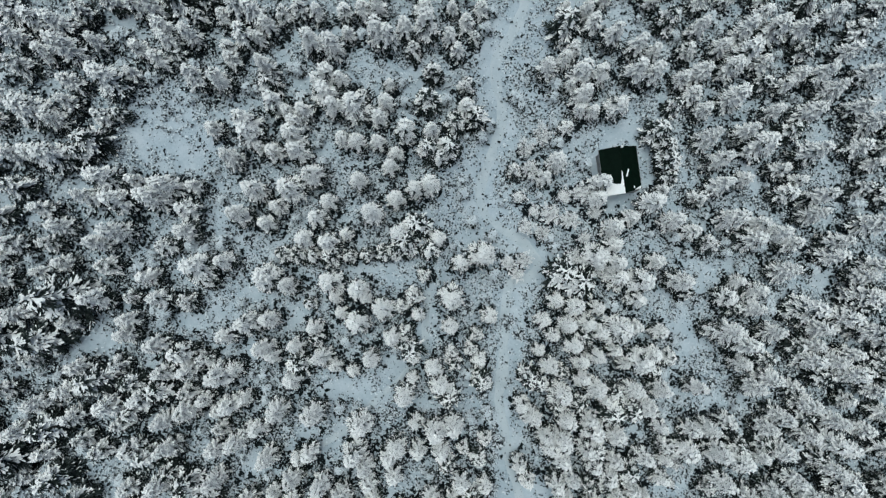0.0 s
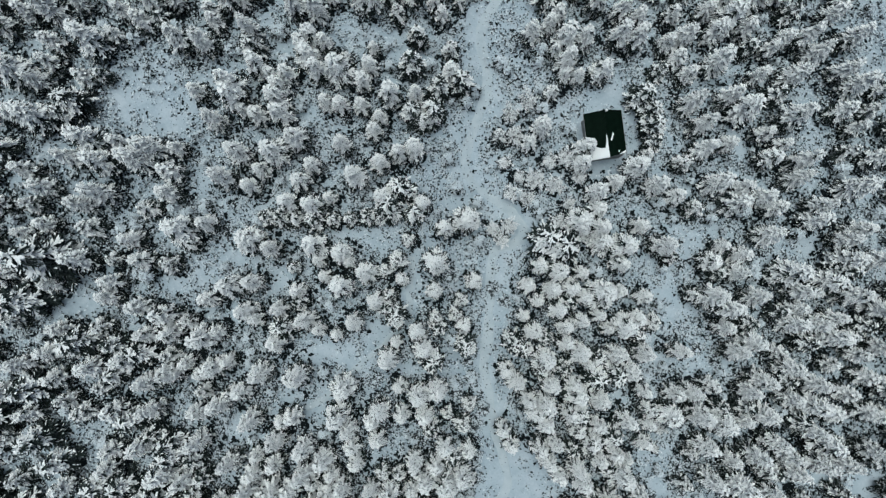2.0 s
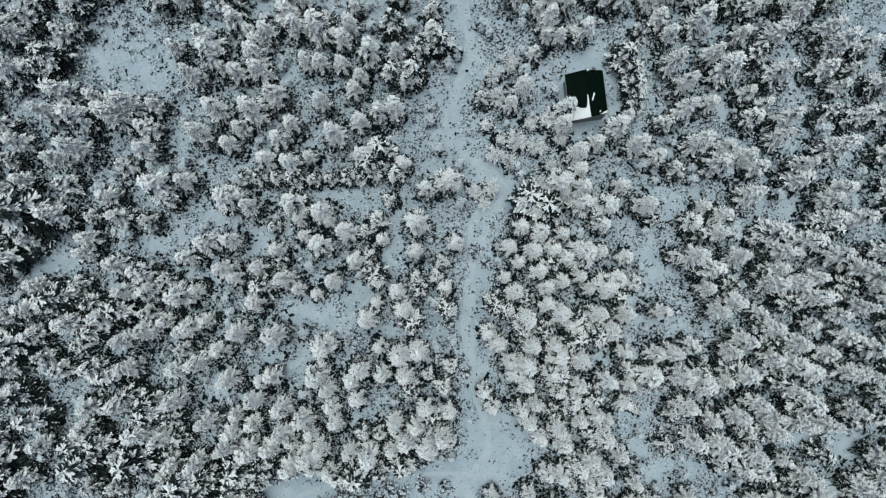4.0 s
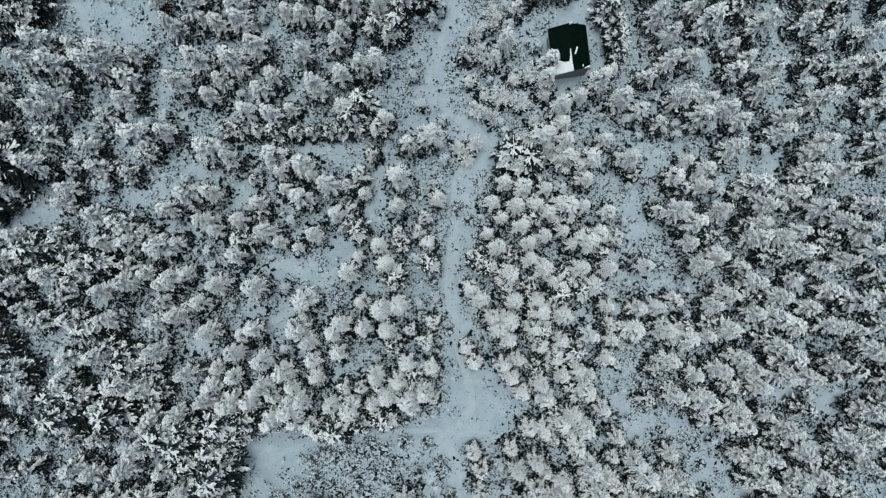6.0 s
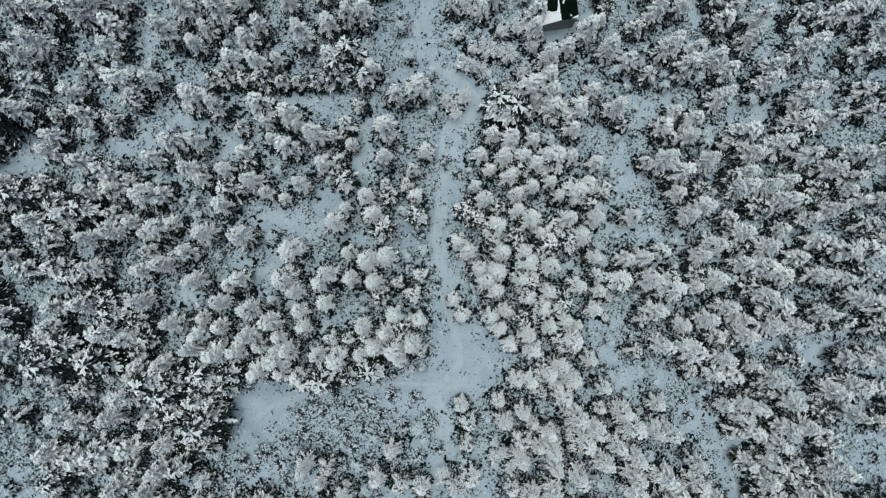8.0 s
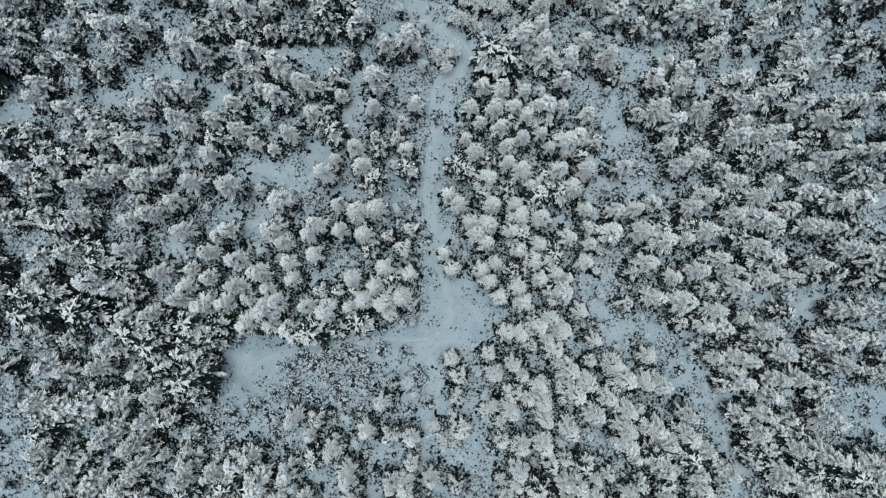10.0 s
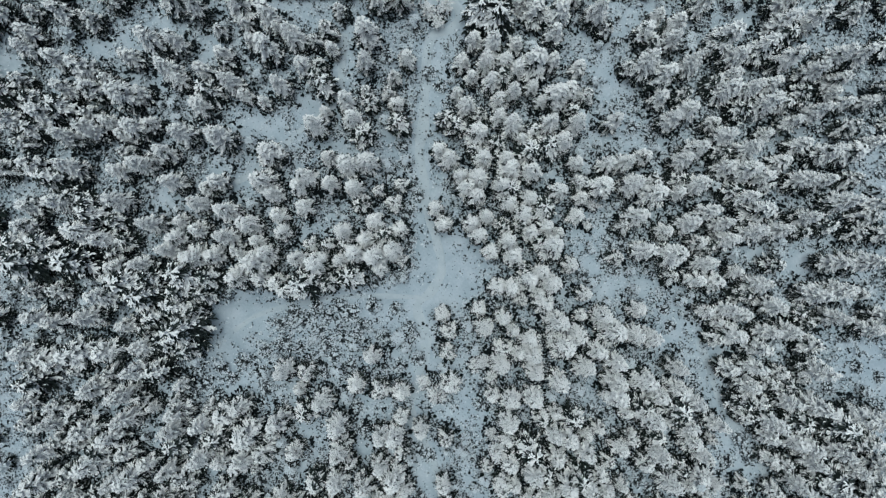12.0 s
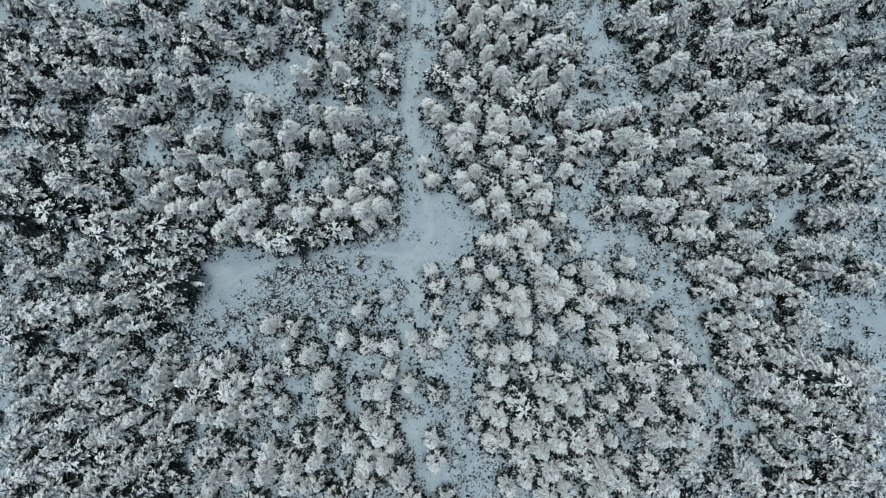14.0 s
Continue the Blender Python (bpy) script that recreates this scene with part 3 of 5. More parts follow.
plant_spruces([(64.9, 12.4, 6.2), (65.2, 8.4, 5.8), (-50.4, 3.7, 7.3), (-46.1, -5.8, 7.3), (-46.0, 1.6, 6.0), (-43.5, 3.1, 7.3), (-33.5, -1.6, 7.3), (-30.3, -0.9, 6.0), (-27.9, 5.4, 9.5), (-24.8, 4.4, 6.6), (-24.7, -3.1, 6.9), (-23.6, 6.9, 4.7), (-21.8, -4.1, 7.7), (-19.5, 2.1, 6.6), (-18.0, 5.3, 6.0), (-16.4, 1.7, 7.3), (-16.2, -3.6, 6.6), (-15.7, -5.8, 5.3), (-14.2, 3.0, 5.3), (-12.4, -4.7, 6.6), (-11.4, -6.1, 5.3), (-10.4, 5.9, 9.5), (-6.6, 2.9, 7.3), (-1.1, 2.3, 5.3), (0.7, -6.2, 7.3), (2.3, -1.1, 6.6), (5.5, -0.0, 7.3), (16.2, -6.7, 6.6), (21.7, -0.6, 7.3), (24.1, 4.0, 6.6), (24.5, 1.5, 6.6), (24.5, -1.2, 6.6)])
plant_spruces([(24.9, -3.3, 6.0), (26.9, 5.3, 6.6), (27.3, -6.6, 6.0), (27.9, -4.0, 7.3), (30.4, -1.1, 6.6), (32.4, 4.8, 6.9), (33.1, -3.9, 9.2), (40.9, 5.1, 7.3), (43.2, 1.9, 7.3), (44.2, 4.3, 7.9), (46.8, 2.9, 6.6), (47.8, -2.4, 8.2), (51.6, 5.5, 7.9), (54.2, -0.4, 6.6), (54.5, 1.4, 7.9), (57.8, -3.2, 7.7), (58.1, -6.0, 6.9), (59.0, 4.0, 7.3), (59.8, -1.9, 6.0), (61.3, -6.0, 9.0), (69.8, 3.3, 5.9), (70.7, -1.9, 5.4), (72.4, -3.9, 5.3), (-49.0, -14.9, 6.6), (-42.9, -8.7, 6.4), (-39.2, -12.2, 7.3), (-31.0, -16.6, 6.9), (-30.6, -11.2, 6.6), (-29.8, -20.8, 6.0), (-27.2, -9.3, 7.3), (-25.2, -12.8, 7.9), (-24.6, -8.8, 6.0)])
plant_spruces([(-24.2, -13.9, 6.0), (-21.5, -17.3, 6.6), (-21.1, -12.6, 6.6), (-18.6, -10.2, 6.0), (-17.5, -14.2, 7.9), (-14.9, -8.1, 5.3), (-12.3, -9.4, 7.3), (-10.7, -14.5, 7.9), (-9.1, -7.5, 8.2), (-7.7, -11.7, 7.3), (-6.1, -20.0, 8.6), (-4.8, -17.5, 5.3), (-1.9, -15.9, 7.7), (-0.8, -18.7, 7.9), (0.8, -10.3, 8.2), (13.8, -14.0, 5.6), (14.6, -9.5, 6.6), (15.3, -16.2, 7.7), (16.9, -20.3, 6.9), (17.8, -10.1, 6.6), (18.6, -13.0, 6.6), (18.9, -7.4, 7.9), (19.8, -15.4, 5.3), (19.8, -17.8, 5.6), (20.6, -10.1, 5.3), (21.5, -19.1, 8.2), (21.6, -14.7, 7.9), (22.2, -7.7, 6.0), (22.5, -11.2, 6.6), (24.5, -13.8, 6.0), (24.8, -10.7, 7.3), (25.8, -15.8, 5.3)])
plant_spruces([(26.8, -19.2, 8.2), (27.2, -10.3, 6.6), (27.5, -15.5, 7.3), (30.3, -19.2, 7.9), (35.7, -18.8, 7.7), (40.0, -11.0, 9.2), (42.1, -15.6, 6.6), (42.4, -12.8, 7.3), (43.2, -18.8, 7.9), (43.4, -7.8, 7.7), (45.5, -17.6, 7.9), (46.0, -11.0, 7.9), (50.7, -7.8, 7.3), (50.8, -14.9, 6.9), (51.5, -12.9, 7.3), (51.8, -10.6, 8.6), (53.6, -14.9, 7.7), (55.6, -9.1, 6.9), (55.9, -16.9, 7.3), (56.8, -14.1, 5.6), (58.7, -10.8, 8.6), (61.7, -12.8, 8.2), (62.1, -18.1, 8.2), (64.9, -10.9, 7.9), (65.6, -13.8, 5.3), (67.4, -10.8, 6.6), (69.5, -16.7, 5.3), (72.0, -15.4, 6.1), (72.9, -19.5, 5.3), (-38.9, -31.1, 6.9), (-37.9, -26.1, 7.9), (-37.8, -22.3, 7.9)])
plant_spruces([(-36.4, -34.8, 7.3), (-35.2, -21.2, 7.9), (-31.9, -26.5, 6.6), (-31.5, -30.6, 6.9), (-28.9, -25.8, 6.6), (-27.7, -33.7, 7.7), (-25.8, -23.9, 6.0), (-24.9, -28.1, 7.9), (-23.3, -21.6, 8.6), (-21.3, -30.9, 8.2), (-19.2, -27.8, 6.6), (-18.3, -21.9, 9.5), (-17.5, -31.8, 7.3), (-15.0, -33.7, 6.6), (-13.0, -27.8, 7.3), (-12.0, -23.9, 6.6), (-11.5, -29.6, 7.7), (-8.0, -28.4, 6.0), (-7.5, -31.0, 6.6), (-7.2, -27.0, 7.9), (-4.5, -23.9, 4.7), (-3.9, -27.8, 7.3), (-2.2, -34.6, 7.9), (-1.7, -25.1, 7.3), (-0.9, -28.3, 6.0), (0.9, -24.7, 6.9), (2.0, -32.8, 7.3), (10.6, -30.7, 6.0), (11.2, -22.3, 5.3), (12.9, -23.7, 7.7), (14.5, -26.4, 7.9), (15.5, -27.9, 7.9)])
plant_spruces([(16.0, -33.2, 6.0), (16.7, -29.3, 7.3), (16.9, -26.8, 7.3), (17.1, -34.7, 6.6), (17.7, -23.9, 6.6), (17.9, -32.1, 7.7), (20.1, -27.9, 6.6), (20.9, -23.9, 6.6), (21.3, -25.5, 6.0), (23.0, -21.1, 5.3), (24.2, -25.9, 7.9), (24.2, -29.6, 6.4), (24.2, -34.4, 6.6), (26.5, -33.6, 6.6), (28.1, -28.7, 6.6), (28.2, -34.3, 5.1), (28.5, -21.9, 8.2), (34.8, -24.8, 7.3), (37.2, -24.7, 7.7), (37.8, -27.8, 8.6), (39.0, -32.1, 6.6), (41.3, -29.0, 6.6), (44.6, -28.8, 6.0), (44.9, -24.4, 7.7), (45.4, -33.2, 9.0), (46.8, -23.1, 7.9), (47.1, -27.8, 7.9), (48.5, -31.5, 6.9), (50.2, -33.2, 8.2), (50.5, -21.2, 7.9), (50.7, -25.5, 7.3), (53.0, -26.2, 7.3)])
plant_spruces([(53.1, -29.8, 7.9), (53.3, -23.1, 8.6), (54.0, -34.2, 7.9), (55.1, -31.6, 6.9), (55.6, -27.0, 7.3), (57.6, -34.2, 8.2), (60.8, -27.3, 7.9), (61.2, -32.5, 7.7), (63.0, -27.6, 7.7), (65.7, -30.4, 9.0), (70.0, -22.2, 6.1), (-35.5, -46.3, 8.6), (-33.7, -36.0, 7.9), (-33.3, -43.2, 9.0), (-32.4, -39.6, 6.9), (-28.9, -39.2, 7.9), (-25.2, -37.3, 7.9), (-17.6, -35.4, 9.0), (-14.0, -38.8, 7.3), (-12.3, -37.5, 7.7), (-8.5, -38.3, 7.9), (-5.6, -39.0, 7.3), (-0.6, -37.4, 6.6), (0.8, -35.6, 6.6), (2.0, -38.0, 7.3), (4.4, -37.1, 7.3), (17.9, -47.7, 8.2), (20.2, -46.3, 8.2), (21.0, -35.7, 7.9), (21.8, -37.6, 7.3), (24.1, -41.1, 6.0), (25.6, -40.0, 7.7)])
plant_spruces([(27.1, -41.5, 6.9), (27.2, -36.4, 7.3), (28.0, -46.9, 7.3), (29.8, -39.1, 5.6), (30.6, -48.9, 7.9), (31.8, -43.1, 5.3), (34.0, -46.2, 6.4), (35.5, -48.1, 7.3), (38.3, -48.7, 7.9), (39.0, -45.2, 6.4), (39.8, -37.0, 7.3), (40.5, -48.9, 7.3), (43.4, -37.5, 9.5), (48.0, -38.6, 7.7), (51.0, -35.5, 7.7), (51.0, -45.0, 8.2), (51.6, -48.5, 6.6), (52.9, -45.7, 7.3), (55.1, -41.5, 7.7), (56.2, -48.0, 7.7), (56.8, -44.6, 8.2), (58.9, -48.0, 7.7), (62.1, -43.0, 8.6), (64.7, -46.1, 8.6), (64.7, -38.5, 8.6), (65.7, -42.2, 6.4), (68.3, -38.5, 9.0), (-40.7, -60.6, 7.9), (-35.3, -56.2, 6.6), (-31.3, -56.9, 7.3), (-31.0, -60.0, 8.2), (-29.4, -53.4, 9.0)])
plant_spruces([(-29.2, -50.4, 7.9), (-24.8, -61.5, 9.0), (-24.6, -59.5, 6.0), (-20.9, -60.9, 8.6), (-14.8, -62.5, 7.3), (-10.6, -60.4, 7.3), (-10.0, -53.9, 8.2), (-4.8, -57.8, 8.2), (-2.4, -61.2, 8.6), (1.8, -52.0, 7.3), (3.3, -62.6, 7.9), (5.1, -62.5, 7.3), (9.0, -61.9, 7.7), (20.2, -52.9, 7.7), (20.9, -60.6, 9.0), (24.5, -51.7, 7.7), (24.5, -57.6, 6.6), (24.8, -54.0, 7.7), (27.1, -62.1, 8.6), (28.0, -55.2, 7.3), (28.8, -50.3, 7.3), (29.4, -63.0, 6.4), (31.8, -53.2, 7.9), (33.5, -50.9, 6.6), (35.7, -56.8, 7.3), (36.0, -52.5, 7.9), (36.0, -55.1, 7.7), (39.6, -54.7, 7.3), (40.4, -60.1, 9.0), (41.6, -56.9, 6.6), (44.0, -53.1, 8.2), (44.5, -56.5, 6.0)])
plant_spruces([(45.6, -60.9, 6.6), (46.1, -57.7, 9.0), (49.5, -60.7, 8.2), (54.0, -55.5, 7.3), (54.6, -53.0, 7.9), (55.0, -50.4, 6.6), (56.5, -60.3, 9.0), (56.5, -62.5, 6.6), (58.9, -57.5, 8.2), (62.3, -53.2, 9.0), (62.5, -58.2, 8.6), (68.4, -59.3, 8.2), (70.9, -59.9, 8.6), (-42.0, -64.5, 8.6), (-35.7, -66.2, 7.3), (-32.8, -68.7, 7.7), (-30.2, -68.0, 7.3), (-28.8, -73.5, 8.6), (-26.4, -71.3, 6.4), (-25.6, -67.4, 7.7), (-20.5, -65.3, 8.6), (-18.7, -66.1, 6.4), (-17.5, -74.8, 6.9), (-15.6, -66.0, 8.6), (-14.0, -74.2, 6.9), (-10.3, -73.6, 8.6), (-4.0, -72.4, 7.7), (-2.6, -68.9, 8.2), (-2.5, -65.1, 7.7), (0.9, -69.5, 6.9), (2.6, -74.0, 8.2), (3.0, -72.4, 6.0)])
plant_spruces([(3.2, -66.7, 6.4), (5.1, -68.7, 6.9), (5.6, -72.4, 7.7), (6.6, -70.3, 4.7), (7.9, -74.6, 8.2), (24.4, -67.7, 8.6), (27.1, -70.8, 7.7), (27.5, -76.2, 7.3), (27.6, -65.6, 7.3), (28.2, -73.4, 8.2), (28.9, -69.2, 7.3), (30.2, -76.1, 7.7), (31.6, -64.7, 8.6), (31.9, -69.7, 7.7), (34.6, -70.3, 6.4), (34.9, -76.2, 7.3), (35.5, -73.3, 8.2), (37.7, -74.7, 6.4), (41.6, -64.9, 8.6), (43.2, -68.8, 7.9), (46.5, -63.4, 5.3), (47.2, -68.0, 5.6), (47.5, -65.0, 7.7), (54.2, -73.2, 9.0), (56.0, -75.5, 6.6), (60.0, -63.1, 7.3), (60.2, -68.8, 8.6), (61.8, -63.8, 7.7), (62.0, -65.6, 7.9), (65.0, -64.0, 8.6), (65.4, -69.4, 8.6), (67.7, -66.7, 7.7)])
plant_spruces([(68.5, -71.9, 9.0), (70.8, -74.0, 8.6), (71.3, -66.2, 8.2), (34.4, -81.5, 6.4), (39.3, -77.8, 5.7), (52.5, -80.9, 6.5)])
plant_patchy_spruces([(-51.5, 35.9, 5.6), (-40.1, 36.4, 6.7), (-37.6, 38.7, 5.4), (-33.0, 38.7, 5.7), (-28.7, 38.8, 6.7), (-23.2, 39.0, 7.1), (-20.1, 38.8, 5.6), (-12.4, 40.8, 6.0), (-11.8, 35.1, 4.8), (-9.7, 35.5, 5.4), (-9.6, 39.4, 6.4), (-4.7, 39.7, 6.1), (0.9, 40.4, 6.2), (1.1, 36.5, 4.8), (5.4, 37.0, 5.4), (15.1, 42.3, 6.1), (17.9, 36.6, 4.8), (21.0, 41.9, 7.1), (30.2, 36.7, 5.9), (36.6, 36.3, 5.9), (45.5, 36.7, 5.9), (48.0, 40.0, 6.7), (51.1, 35.6, 6.8), (55.1, 37.9, 6.0), (-60.3, 23.6, 6.2), (-59.7, 31.5, 6.5), (-54.9, 30.9, 6.6), (-54.8, 27.5, 6.6), (-54.6, 24.3, 6.6), (-52.2, 29.8, 6.6), (-48.9, 22.5, 5.4), (-47.3, 31.8, 6.0)])
plant_patchy_spruces([(-44.1, 33.5, 5.7), (-41.7, 24.3, 4.8), (-40.8, 27.5, 5.4), (-38.4, 26.2, 5.4), (-33.8, 32.6, 5.4), (-30.3, 32.7, 4.8), (-29.7, 28.5, 4.8), (-29.4, 27.0, 4.8), (-27.5, 30.2, 6.6), (-22.5, 33.9, 5.4), (-20.2, 34.4, 5.4), (-17.8, 34.1, 5.4), (-14.1, 34.6, 4.8), (-13.8, 31.5, 4.6), (-11.8, 23.1, 4.8), (-7.9, 24.6, 4.2), (-4.6, 29.9, 5.4), (2.0, 30.3, 5.4), (3.2, 34.6, 5.4), (3.2, 25.3, 6.0), (3.2, 21.9, 6.6), (4.5, 32.9, 4.8), (18.7, 25.3, 4.8), (19.8, 21.4, 4.8), (21.7, 33.8, 6.0), (34.0, 25.2, 6.0), (34.9, 29.3, 5.4), (35.7, 23.2, 5.4), (48.4, 23.9, 5.4), (53.9, 33.0, 6.6), (57.8, 30.8, 6.6), (60.1, 34.1, 7.1)])
plant_patchy_spruces([(-61.2, 16.4, 5.9), (-60.4, 19.6, 5.6), (-57.8, 17.4, 5.3), (-55.5, 8.7, 7.2), (-49.3, 20.0, 5.4), (-45.6, 18.5, 4.8), (-34.2, 9.4, 5.4), (-31.6, 17.2, 5.4), (10.4, 13.1, 5.4), (18.2, 19.0, 4.8), (31.6, 9.3, 4.3), (36.7, 8.1, 6.0), (37.1, 20.7, 6.0), (47.7, 12.0, 5.4), (48.3, 8.3, 6.0), (50.0, 10.3, 5.4), (57.7, 14.8, 6.0), (58.8, 9.2, 6.0), (59.7, 12.4, 5.4), (61.6, 14.9, 5.1), (67.9, 17.1, 6.3), (68.2, 9.5, 6.1), (-61.3, 3.0, 6.8), (-60.0, -5.4, 5.5), (-58.6, 0.0, 5.8), (-58.0, -3.1, 6.2), (-57.8, 5.2, 6.2), (-56.0, 1.5, 6.0), (-53.2, -2.2, 5.1), (-53.0, -5.9, 5.1), (-52.5, 6.0, 6.0), (-52.4, 1.6, 6.0)])
plant_patchy_spruces([(-50.7, -1.1, 5.2), (-45.6, -1.5, 6.0), (-42.8, -5.7, 4.8), (-40.2, -3.1, 6.0), (-38.8, -5.8, 6.6), (-38.1, 1.3, 6.0), (-35.5, -6.3, 6.0), (-35.2, 6.3, 6.0), (-35.1, 3.2, 6.6), (-4.8, -5.9, 6.0), (-3.0, -2.8, 4.8), (35.5, 3.3, 6.0), (38.3, 1.5, 5.8), (40.1, -6.3, 6.0), (41.9, -3.8, 4.8), (44.3, -5.1, 6.0), (49.0, 1.5, 6.0), (65.8, 2.8, 6.4), (66.9, -1.9, 6.0), (67.7, -4.6, 6.0), (68.1, 5.8, 6.1), (-61.8, -19.9, 5.5), (-61.7, -14.2, 6.9), (-58.5, -17.7, 5.4), (-55.6, -7.7, 7.0), (-55.0, -13.8, 6.3), (-53.8, -19.5, 6.9), (-50.7, -18.2, 5.8), (-50.2, -9.1, 5.3), (-47.8, -17.5, 6.0), (-45.0, -20.1, 7.4), (-44.3, -14.8, 6.0)])
plant_patchy_spruces([(-43.2, -10.7, 6.0), (-41.0, -19.3, 7.2), (-38.3, -15.9, 6.6), (-35.9, -13.2, 7.2), (-35.7, -18.9, 6.0), (-35.1, -15.8, 6.6), (-33.4, -14.3, 6.0), (-33.3, -20.0, 5.4), (-29.4, -15.7, 4.8), (-28.0, -20.0, 4.8), (-15.9, -15.6, 4.6), (-13.2, -16.3, 4.2), (-6.5, -7.4, 4.8), (-4.1, -8.6, 4.8), (0.6, -14.1, 4.8), (3.8, -13.9, 4.8), (4.6, -11.5, 5.4), (5.0, -15.6, 4.8), (6.3, -8.9, 5.4), (15.9, -11.9, 5.4), (29.8, -14.2, 5.8), (31.0, -11.0, 5.4), (32.1, -15.1, 6.0), (49.6, -19.1, 4.8), (56.5, -20.7, 4.8), (59.8, -19.2, 6.0), (65.2, -15.3, 4.8), (66.4, -16.9, 5.4), (67.1, -20.0, 6.6), (71.9, -9.2, 7.1), (-62.3, -29.1, 5.6), (-61.4, -22.7, 5.4)])
plant_patchy_spruces([(-61.4, -25.5, 5.7), (-59.6, -32.6, 5.6), (-56.8, -29.7, 5.8), (-56.3, -23.2, 7.0), (-53.5, -26.3, 6.0), (-49.7, -21.6, 6.0), (-49.1, -24.6, 6.0), (-47.1, -26.5, 6.0), (-44.5, -23.1, 5.4), (-43.6, -34.1, 6.2), (-43.2, -31.5, 6.0), (-42.4, -26.1, 6.6), (-31.7, -21.5, 4.8), (-31.5, -23.9, 5.4), (-27.8, -24.7, 5.4), (-24.2, -33.2, 4.8), (-21.7, -34.4, 6.0), (-20.8, -28.5, 4.8), (-11.2, -32.3, 5.4), (-10.4, -34.6, 5.4), (2.5, -28.4, 4.8), (4.9, -30.0, 5.8), (5.7, -34.0, 5.4), (5.7, -27.4, 5.0), (11.9, -33.2, 6.0), (21.1, -30.3, 6.0), (23.1, -31.9, 6.0), (30.5, -24.7, 6.0), (30.7, -31.9, 5.0), (31.3, -27.5, 6.0), (31.5, -29.4, 4.6), (34.3, -27.9, 6.6)])
plant_patchy_spruces([(37.3, -33.5, 5.4), (39.9, -23.9, 5.8), (42.7, -34.3, 5.8), (58.5, -24.7, 5.4), (61.1, -22.3, 5.4), (63.5, -23.9, 7.8), (66.6, -23.9, 7.2), (67.7, -27.0, 6.0), (68.7, -34.5, 5.4), (69.6, -32.3, 6.6), (70.5, -30.8, 7.0), (72.1, -34.6, 6.6), (-55.3, -35.3, 6.3), (-52.8, -47.3, 5.5), (-51.7, -40.8, 6.3), (-49.4, -36.4, 6.0), (-48.9, -46.5, 6.8), (-43.6, -42.7, 6.0), (-42.8, -46.3, 6.6), (-40.4, -42.7, 6.0), (-40.3, -46.9, 6.6), (-39.3, -38.2, 7.8), (-34.0, -41.1, 4.6), (-31.9, -47.6, 5.4), (-24.6, -35.6, 6.0), (-22.3, -38.3, 7.2), (-19.5, -37.9, 6.6), (-16.8, -40.9, 7.0), (-16.7, -37.0, 5.0), (-13.9, -35.8, 5.4), (-13.8, -40.9, 6.0), (-11.4, -41.6, 6.2)])
plant_patchy_spruces([(-6.7, -36.1, 4.8), (-2.7, -38.4, 6.0), (2.6, -39.5, 5.4), (5.7, -38.5, 5.0), (11.9, -46.3, 5.4), (12.8, -48.8, 6.0), (17.2, -45.5, 4.8), (18.8, -37.0, 5.8), (19.6, -42.3, 5.8), (21.5, -42.3, 6.2), (22.0, -48.3, 4.8), (23.2, -43.9, 4.8), (25.6, -43.1, 4.6), (26.2, -44.7, 5.8), (31.5, -46.2, 4.3), (36.5, -37.9, 5.4), (44.0, -40.6, 5.4), (46.9, -41.1, 6.0), (47.5, -35.9, 5.4), (48.7, -45.4, 5.0), (49.4, -41.4, 6.0), (50.3, -46.9, 4.6), (52.7, -39.8, 4.6), (69.2, -42.9, 4.2), (70.0, -47.6, 6.0), (71.5, -46.0, 6.0), (-45.0, -61.0, 6.0), (-44.9, -58.0, 5.8), (-44.2, -51.0, 7.0), (-43.9, -52.7, 7.0), (-41.7, -51.8, 6.0), (-40.9, -58.7, 6.6)])
plant_patchy_spruces([(-40.6, -52.7, 6.0), (-38.5, -53.8, 4.8), (-37.3, -51.0, 8.2), (-36.6, -61.7, 7.4), (-33.9, -51.1, 6.6), (-33.9, -54.2, 5.4), (-33.4, -62.7, 7.0), (-28.2, -58.9, 4.3), (-25.0, -58.1, 5.0), (-24.4, -55.8, 4.8), (-20.5, -59.0, 4.6), (-18.0, -59.5, 7.0), (-16.2, -58.9, 6.6), (-12.2, -62.9, 4.8), (-8.1, -56.6, 4.6), (-7.2, -54.2, 6.0), (-0.2, -56.0, 5.4), (3.0, -56.6, 6.2), (6.1, -56.8, 6.0), (6.1, -60.6, 4.6), (12.4, -51.6, 5.8), (12.8, -55.8, 6.0), (18.8, -57.4, 5.0), (20.3, -51.0, 6.6), (21.4, -57.6, 7.0), (22.7, -51.4, 5.8), (24.3, -49.4, 5.8), (27.1, -49.4, 4.8), (27.5, -59.7, 5.0), (32.3, -62.9, 4.3), (33.8, -62.0, 5.0), (37.7, -59.6, 4.8)])
